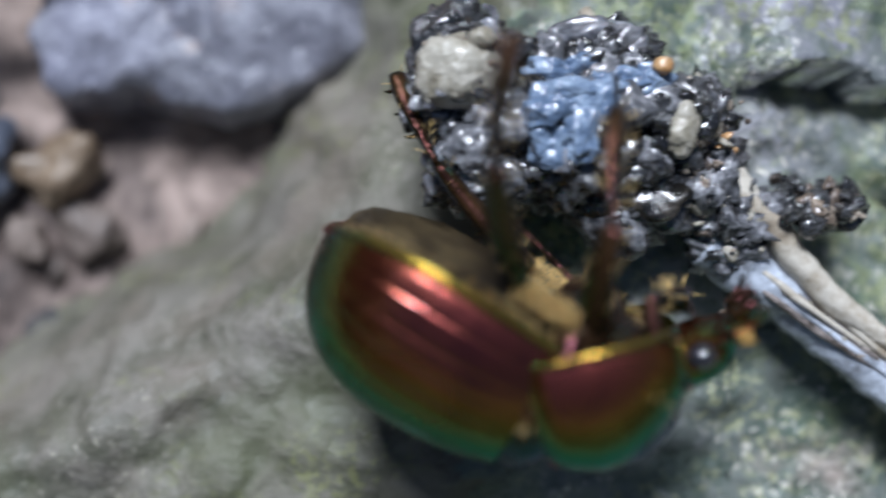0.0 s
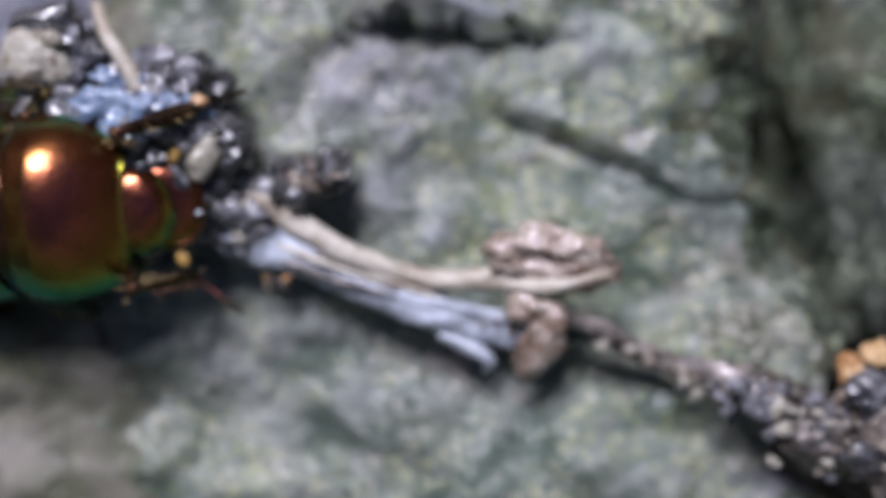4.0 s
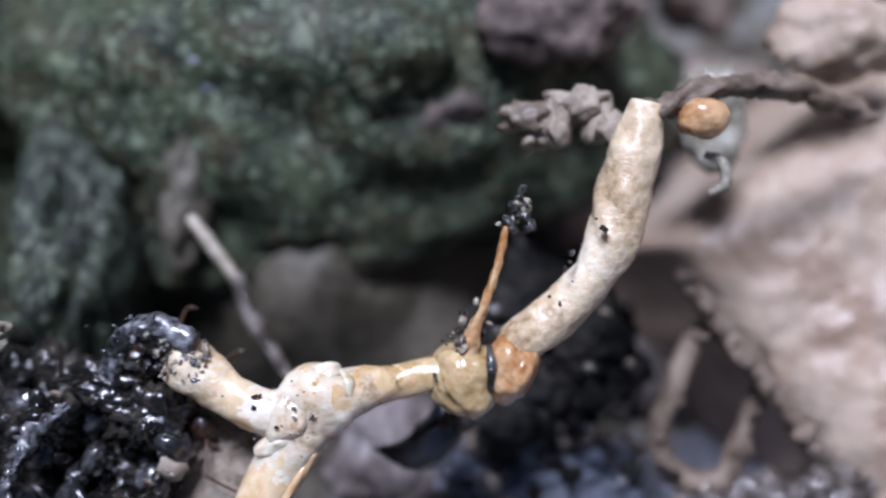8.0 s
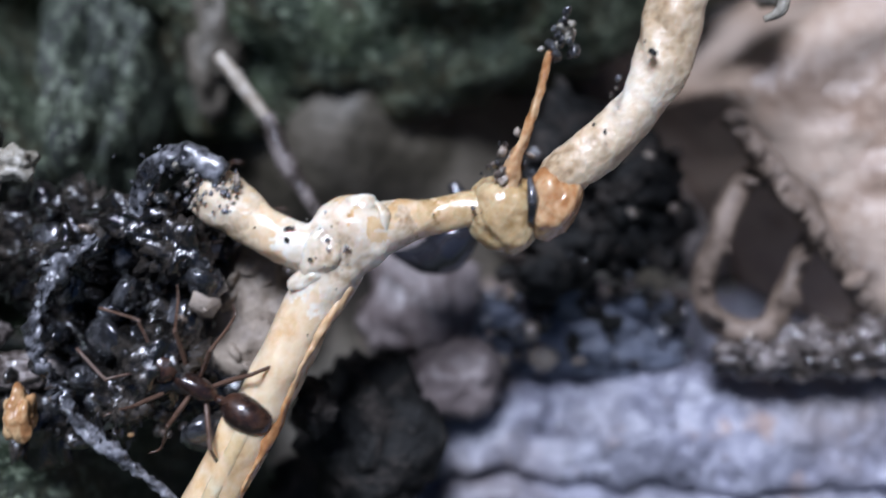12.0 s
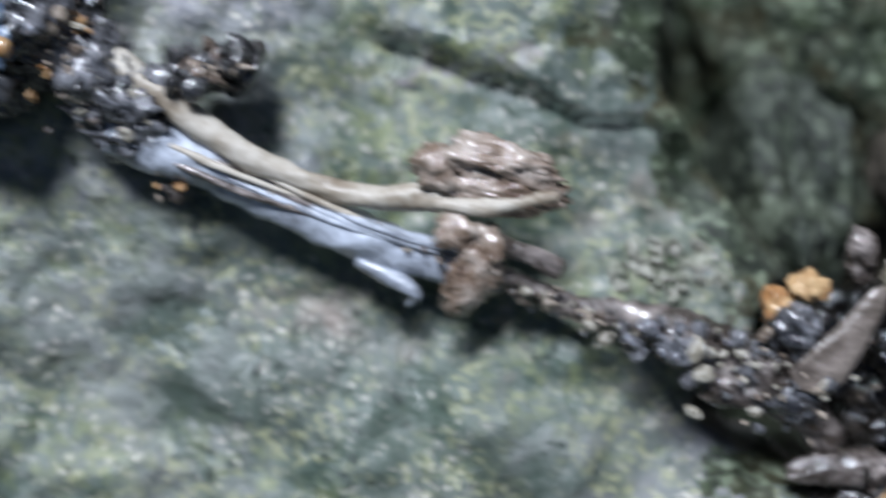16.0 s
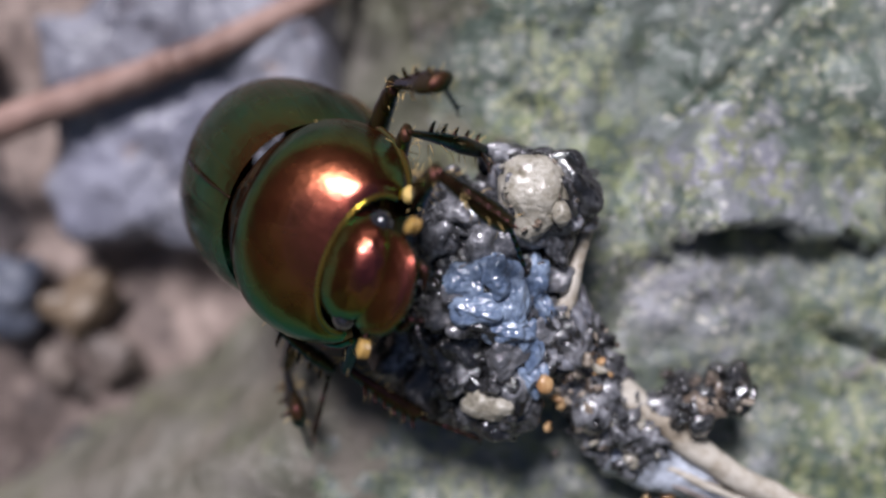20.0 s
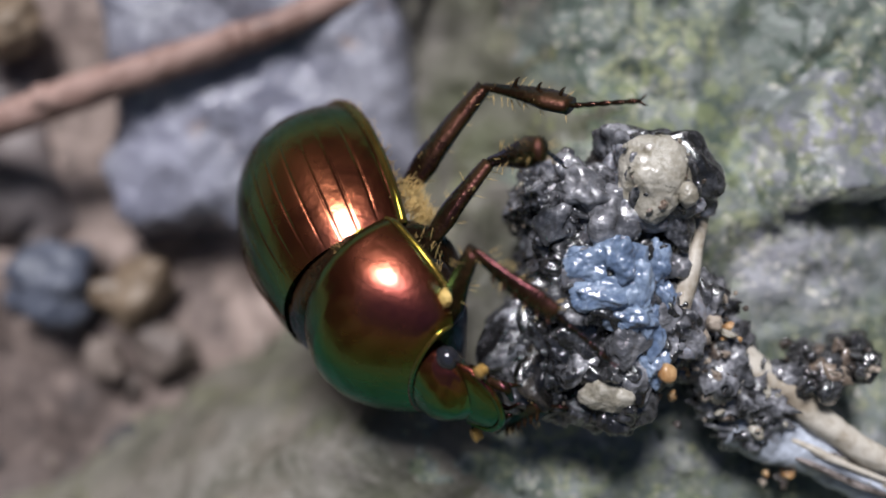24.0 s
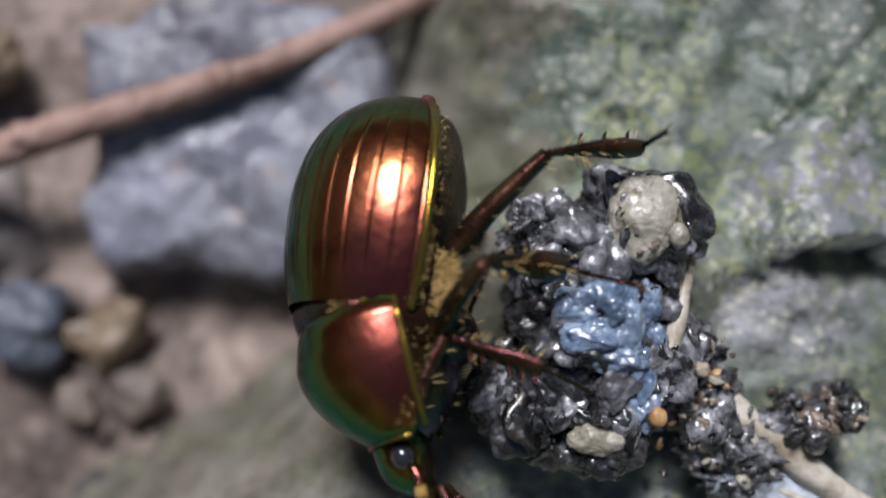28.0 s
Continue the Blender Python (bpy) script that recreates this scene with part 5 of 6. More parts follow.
def build_beetle():
    beetle = thing("beetle", "shiny copper-red and green dung beetle with ribbed wing cases", "beetle")
    beetle.scale = (SMALL, SMALL, SMALL)
    us = np.concatenate([np.linspace(0, 0.9, 40), np.linspace(0.915, 1, 16)])
    prof = [elytron_profile(u) for u in us]
    ys = [-0.15 - 8.3 * u for u in us]
    for side in (-1, 1):
        v, f = dome(ys, [4.25 * p for p in prof], [4.0 * p for p in prof], 112, 200, 10, 0.0, side, 2.15)
        wing = part("wing_case", mesh("wing_case", v, f, SHELL), beetle, "ribbed copper-red wing case with green rim")
        rim = [(side * (3.95 * p + 0.05), y, -1.48 * p) for p, y in zip(prof, ys)]
        v, f = tube(rim[::4] + [(side * 0.1, -8.4, -0.4)], [0.16, 0.2, 0.14], 60, 10)
        part("rim", mesh("rim", v, f, RIM), wing)
    v, f = tube([(0, -0.1, 3.42), (0, -2, 4.0), (0, -4, 4.0), (0, -6, 3.2), (0, -7.6, 1.75)], [0.05, 0.06, 0.05], 40, 6)
    part("seam", mesh("seam", v, f, LIMB), beetle, "dark seam between the wing cases")
    v, f = moved(lump((3.5, 3.9, 1.35), 301, 0.05, 0.03, 5), (0, -4.1, -0.95))
    part("abdomen", mesh("abdomen", v, f, BELLY), beetle, "bronze hairy underside")
    v, f = moved(lump((3.5, 2.6, 2.4), 302, 0.05, 0.03, 4), (0, 1.6, -0.5))
    part("breast", mesh("breast", v, f, LIMB), beetle, "dark breast")
    # the hairy waist that shows when the fore-body bends
    v, f = moved(lump((3.7, 1.7, 3.35), 304, 0.03, 0.02, 5), (0, 0.1, -0.1))
    part("waist", mesh("waist", v, f, LIMB), beetle, "dark waist between the shells")
    # fore-shield
    us = np.linspace(0, 1, 44)
    wide = [(0.90 + 0.10 * min(1, u / 0.12) ** 0.5) * (1 - 0.30 * max(0, (u - 0.25) / 0.75) ** 2.2) * (1 if u < 0.94 else 1 - 0.10 * ((u - 0.94) / 0.06) ** 2) for u in us]
    tall = [(0.86 + 0.14 * min(1, u / 0.3) ** 0.6) * (1 - 0.58 * max(0, (u - 0.3) / 0.7) ** 2.0) for u in us]
    ys = [-0.35 + 4.45 * u for u in us]
    v, f = dome(ys, [4.0 * w for w in wide], [3.45 * h for h in tall], 104, 72, 0, -0.1, 0, 2.1)
    shield = part("fore_shield", mesh("fore_shield", v, f, SHELL), beetle, "smooth copper fore-shield with green edges")
    for i in (0, len(us) - 1):
        ring = [(4.02 * wide[i] * math.sin(a), ys[i], -0.1 + 3.47 * tall[i] * math.cos(a)) for a in np.linspace(-1.75, 1.75, 17)]
        v, f = tube(ring, [0.1, 0.12, 0.1], 60, 8)
        part("rim", mesh("rim", v, f, RIM), shield)
    for side in (-1, 1):
        line = [(side * 4.0 * w * 0.985, y, -0.85) for w, y in zip(wide, ys)][::6]
        v, f = tube(line, [0.1, 0.15, 0.12], 40, 8)
        part("rim", mesh("rim", v, f, RIM), shield)
    # hair between the shells and along the belly
    rng = random.Random(71)

    def tufts(count, spot, way, length):
        pieces = []
        for _ in range(count):
            p, d = Vector(spot()), Vector(way()).normalized()
            ln = rng.uniform(0.6, 1.0) * length
            bend = Vector((rng.gauss(0, 0.2), rng.gauss(0, 0.2), rng.gauss(0, 0.2))) * ln
            pieces.append(tube([p, p + d * ln * 0.5 + bend * 0.3, p + d * ln + bend], [0.015, 0.012, 0.004], 4, 4))
        return joined(pieces)
    for side in (-1, 1):
        def flank():
            y = rng.uniform(-7.6, -0.3)
            w = elytron_profile(-(y + 0.15) / 8.3)
            return (side * 3.7 * w, y, (-1.4 - rng.random() * 0.45) * w)
        v, f = tufts(240, flank, lambda: (side, rng.gauss(0, 0.4), 0.05 + rng.gauss(0, 0.3)), 0.42)
        part("hair_fringe", mesh("hair_fringe", v, f, HAIR), beetle, "golden hair fringe along the flank")
        v, f = tufts(60, lambda: (side * (2.9 + rng.random() * 0.5), rng.uniform(0.3, 3.6), -1.0 - rng.random()), lambda: (side, rng.gauss(0, 0.4), -0.3), 0.4)
        part("hair_fringe", mesh("hair_fringe", v, f, HAIR), beetle, "golden hair under the fore-shield")
    for side in (-1, 1):
        v, f = tufts(650, lambda: (side * rng.uniform(2.2, 3.3), rng.uniform(-2.3, -0.2), -1.75 - rng.random() * 0.7), lambda: (side, rng.gauss(0, 0.5), -0.8 + rng.gauss(0, 0.3)), 0.42)
        part("hair_fringe", mesh("hair_fringe", v, f, HAIR), beetle, "thick golden hair by the hind hip")
    for side in (-1, 1):
        v, f = tufts(70, lambda: (side * rng.uniform(2.9, 3.5), rng.uniform(-0.1, 0.2), rng.uniform(-0.2, 1.3)), lambda: (side, rng.gauss(0, 0.3), 0.6 + rng.gauss(0, 0.3)), 0.3)
        part("hair_fringe", mesh("hair_fringe", v, f, HAIR), beetle, "yellow hair in the waist's fold")
    v, f = moved(lump((1.0, 0.5, 0.3), 303, 0.1, 0.05, 3), (0, 0.0, 3.0))
    part("scutellum", mesh("scutellum", v, f, LIMB), beetle, "small dark triangle plate")
    # head
    head = part("head", mesh("head", *joined([moved(lump((1.85, 1.5, 1.0), 311, 0.05, 0.02, 5), (0, 4.45, 0.35), (-12, 0, 0)), moved(lump((1.75, 1.45, 0.42), 312, 0.05, 0.02, 5), (0, 5.4, -0.12), (-16, 0, 0))]), SHELL), shield, "dark copper head shield")
    v, f = tube([(-1.7, 5.55, -0.1), (-1.2, 6.5, -0.35), (0, 6.9, -0.45), (1.2, 6.5, -0.35), (1.7, 5.55, -0.1)], [0.1, 0.13, 0.1], 30, 8)
    part("clypeus_rim", mesh("clypeus_rim", v, f, SHELL), shield)
    v, f = moved(lump((0.22, 0.3, 0.2), 313, 0.1, 0.0, 3), (0, 5.45, 0.6))
    part("horn", mesh("horn", v, f, SHELL), shield, "small bump on the brow")
    for side in (-1, 1):
        v, f = moved(lump((0.42, 0.45, 0.4), 314, 0.03, 0.0, 4), (side * 1.72, 4.65, 0.2))
        part("eye", mesh("eye", v, f, EYE), shield, "glossy black eye")
        v, f = tube([(side * 0.9, 5.85, -0.7), (side * 1.05, 6.45, -0.9), (side * 0.5, 6.75, -1.0)], [0.22, 0.2, 0.08], 16, 8)
        part("mandible", mesh("mandible", v, f, LIMB), shield)
        v, f = tube([(side * 1.5, 5.35, -0.3), (side * 1.9, 5.65, -0.25), (side * 2.1, 5.85, -0.2)], [0.14, 0.11, 0.1], 20, 8, 0.0, 0, 1.0, 0.5)
        part("antenna", mesh("antenna", v, f, LIMB), shield, "thin beaded antenna")
        v, f = joined([moved(lump((0.32, 0.22, 0.09), 320 + k, 0.1, 0.02, 3), (side * 2.2, 5.95, -0.3 + 0.12 * k), (0, 0, side * 25)) for k in range(3)])
        part("club", mesh("club", v, f, CLUB), shield, "yellow three-leaved antenna club")
        v, f = tube([(side * 0.5, 5.85, -0.9), (side * 0.8, 6.35, -1.2), (side * 0.6, 6.55, -1.6)], [0.08, 0.1, 0.05], 14, 6)
        part("palp", mesh("palp", v, f, LIMB), shield)
    return beetle, shield


def limb(length, r0, r1, flat=0.7):
    """A limb along +x."""
    return tube([(0, 0, 0), (length * 0.5, 0, length * 0.02), (length, 0, 0)], [r0 * 0.7, r0, (r0 + r1) / 2, r1, r1 * 0.8], 20, 12, 0.08, 1, flat)


def bristles(length, r, rng, count):
    """Fine hairs standing off a limb."""
    pieces = []
    for _ in range(count):
        x, a = length * rng.uniform(0.1, 1.0), rng.uniform(0, 6.28)
        d = Vector((0.5, math.cos(a), math.sin(a))).normalized()
        p = Vector((x, math.cos(a) * r * 0.7, math.sin(a) * r * 0.6))
        pieces.append(tube([p, p + d * 0.25, p + d * 0.45], [0.018, 0.013, 0.004], 3, 4))
    return joined(pieces)


# hip, rest place of the foot, lengths of thigh, shin and foot
LEGS = {
    "front_leg": ((2.2, 3.3, -1.6), (4.6, 7.6, -2.0), 3.0, 3.4, 2.4, 6),
    "middle_leg": ((2.6, 0.2, -2.2), (7.6, 1.4, -2.6), 3.4, 3.8, 2.8, 5),
    "hind_leg": ((2.6, -2.3, -2.2), (7.2, -5.6, -2.6), 4.7, 3.5, 2.4, 3),
}


def build_legs(beetle):
    legs = {}
    for side, tag in ((-1, "left"), (1, "right")):
        for name, (hip, foot, a, b, c, spines) in LEGS.items():
            rng = random.Random(80 + spines)
            kind = name.split("_")[0]
            thigh = part("thigh", mesh("thigh", *limb(a, *((0.68, 0.5) if kind == "hind" else (0.55, 0.42)), 0.65), LIMB), beetle, f"dark coppery {kind} thigh")
            tagged(part("bristles", mesh("bristles", *bristles(a, 0.42, rng, 18), HAIR), thigh), kind="stuff")
            if kind == "front":
                part("joint_spot", mesh("joint_spot", *moved(lump((0.34, 0.32, 0.28), 341, 0.1, 0.03, 3), (0.95, 0, 0.34)), CLUBYELLOW), thigh, "yellow hairy spot at the joint")
            shin = part("shin", mesh("shin", *limb(b, 0.30 if kind == "hind" else 0.26, {"hind": 0.60, "middle": 0.54, "front": 0.44}[kind], 0.6), LIMB), beetle, f"spiny {kind} shin")
            tagged(part("bristles", mesh("bristles", *bristles(b, 0.40, rng, 26), HAIR), shin), kind="stuff")
            spine = mesh("spine", *tube([(0, 0, 0.15), (0.12, 0, 0.52), (0.24, 0, 0.66)], [0.10, 0.065, 0.015], 5, 6), LIMB)
            for k in range(spines):
                part("spine", spine, shin, m=Matrix.Translation((b * (0.22 + 0.78 * (k + 0.5) / spines) * MM, 0, 0)))
            segs = []
            for k in range(5):
                x = c * k / 5
                segs.append(tube([(x, 0, 0), (x + c / 10, 0, 0), (x + c / 5, 0, 0)], [0.07, 0.11, 0.08], 6, 7))
            toe = part("foot", mesh("foot", *joined(segs), LIMB), beetle, f"thin jointed {kind} foot")
            for s in (-1, 1):
                part("claw", mesh("claw", *tube([(c, 0, 0), (c + 0.2, s * 0.15, 0.02), (c + 0.3, s * 0.2, -0.12)], [0.05, 0.035, 0.01], 5, 5), LIMB), toe)
            legs[tag, name] = (thigh, shin, toe)
    return legs


def aim(origin, way, up):
    """A pose in millimetres whose x runs along way."""
    x = Vector(way).normalized()
    z = Vector(up) - Vector(up).dot(x) * x
    z.normalize()
    y = z.cross(x)
    m = Matrix((x, y, z)).transposed().to_4x4()
    m.translation = Vector(origin) * MM
    return m


def reach_to(hip, ankle, a, b, pole):
    """The knee of a two-bone limb."""
    hip, ankle, pole = Vector(hip), Vector(ankle), Vector(pole)
    d = ankle - hip
    far = min(max(d.length, abs(a - b) + 0.1), a + b - 0.05)
    d.normalize()
    ankle = hip + d * far
    x = (a * a - b * b + far * far) / (2 * far)
    y = math.sqrt(max(a * a - x * x, 0))
    side = (pole - pole.dot(d) * d).normalized()
    return hip + d * x + side * y, ankle


def build_ant(label):
    ant = thing("ant", label, "ant", group="ants on the root")
    part("waist", mesh("waist", *joined([moved(lump((0.34, 0.75, 0.36), 401, 0.1, 0.03, 3), (0, 0, 0)), moved(lump((0.14, 0.18, 0.22), 402, 0.1, 0.03, 3), (0, -0.85, 0.0))]), ANT), ant)
    part("abdomen", mesh("abdomen", *moved(lump((0.6, 0.85, 0.55), 403, 0.05, 0.02, 4), (0, -1.75, 0.0)), ANT), ant, "glossy black abdomen")
    head = part("head", mesh("head", *moved(lump((0.48, 0.52, 0.38), 404, 0.08, 0.02, 4), (0, 1.15, 0.05)), ANT), ant, "dark brown head")
    for s in (-1, 1):
        part("eye", mesh("eye", *moved(lump((0.1, 0.12, 0.09), 405, 0, 0, 2), (s * 0.4, 1.2, 0.2)), EYE), head)
        part("mandible", mesh("mandible", *tube([(s * 0.25, 1.55, 0), (s * 0.28, 1.85, -0.05), (s * 0.08, 2.0, -0.05)], [0.09, 0.08, 0.03], 8, 6), ANTLEG), head)
        part("antenna", mesh("antenna", *tube([(s * 0.2, 1.5, 0.15), (s * 0.9, 2.3, 0.5), (s * 1.0, 2.5, 0.5), (s * 0.7, 3.7, 0.2)], [0.05, 0.045, 0.05, 0.05], 20, 6), ANTLEG), head, "elbowed antenna")
        for k, (y0, x1, y1) in enumerate(((0.45, 2.0, 1.9), (0.05, 2.3, 0.1), (-0.4, 2.2, -2.1))):
            part("leg", mesh("leg", *tube([(s * 0.2, y0, -0.15), (s * 0.7, y0 + (y1 - y0) * 0.25, 0.15), (s * 1.25, y0 + (y1 - y0) * 0.55, 0.65), (s * 1.35, y0 + (y1 - y0) * 0.6, 0.6), (s * x1, y1, -0.55), (s * (x1 + 0.35), y1 + 0.25, -0.6)], [0.07, 0.09, 0.065, 0.06, 0.045, 0.025], 26, 6), ANTLEG), ant)
    return ant


twig = build_twig()
dung = build_ball()
stem = build_stem()
build_bark()
build_black_clump()
build_root()
grub = build_background()
beetle, shield = build_beetle()
legs = build_legs(beetle)
ant_one = build_ant("small black ant peering over the dung")
ant_two = build_ant("black ant with amber legs crossing the root")


def flat(t, x, y, z, turn):
    """A row for a thing that slides and turns on the stone; millimetres and degrees."""
    return (t, pose(x * MM, y * MM, z * MM, 0, 0, turn))


# seconds, x, y, z of the middle joint in mm, heading, pitch (head up), roll (back to its right)
BEETLE = [
    (0, -13.84, -1.05, 4.33, -29.6, 8.53, 100.09),
    (0.5, -13.2, -1.02, 4.77, -24.36, 6.04, 96.94),
    (1, -12.85, -1.07, 5.01, -18.74, 4.7, 90.47),
    (1.5, -14.19, -2.17, 4.38, -22.03, 7.72, 85.84),
    (2, -15.88, -3.28, 3.75, -25.32, 10.74, 81.22),
    (2.5, -15.56, -1.07, 4.4, 0.1, 6.5, 10.6),
    (3.5, -17, 0, 2.2, 0, 10, 15),
    (6, -20, 3, 2.2, -20, 25, 25),
    (11, -21.6, 5.5, 2.2, -33, 38, 32),
    (17, -21.21, 5.44, 0.6, -30.9, 41.1, 27.3),
    (17.5, -20.58, 5.97, 0.93, -38.49, 39.22, 47.45),
    (18, -19.37, 5.8, 2.29, -30.85, 38.16, 45.27),
    (19, -20.43, 7.93, 0.58, -32.41, 43.08, 22.71),
    (20, -18.73, 9.02, 2.74, -36.42, 56.16, 16.15),
    (20.5, -18.63, 7.89, 0.05, -65.3, 36.1, 34.6),
    (22.5, -21.73, 6.54, 1.9, -19.1, 59.9, 10.3),
    (23, -21.41, 5.47, 0.63, -67.28, 37.26, 65.21),
    (24, -20.91, 5.31, 0.47, -64.6, 34.61, 75.17),
    (25, -21.62, 5.82, 0.69, -97.05, 12.26, 101.68),
    (26, -20.78, 6.99, 3.04, -104.79, 6.36, 98.86),
    (27, -20.95, 9.1, 0.64, -120.11, 11.8, 108.92),
    (28, -20.01, 5.65, 1.49, -97.77, 9.89, 98.45),
]

# how far the fore-body bends down, in degrees
NODS = [(0, -44), (0.5, -42), (1, -35), (1.5, -32), (2, -31), (2.5, -16), (10, -6), (17, -4), (18, -5), (19, -3), (20, -2), (20.5, 0), (22.5, -10), (23, -14), (24, -16), (25, -30), (26, -31), (27, -50), (28, -21)]

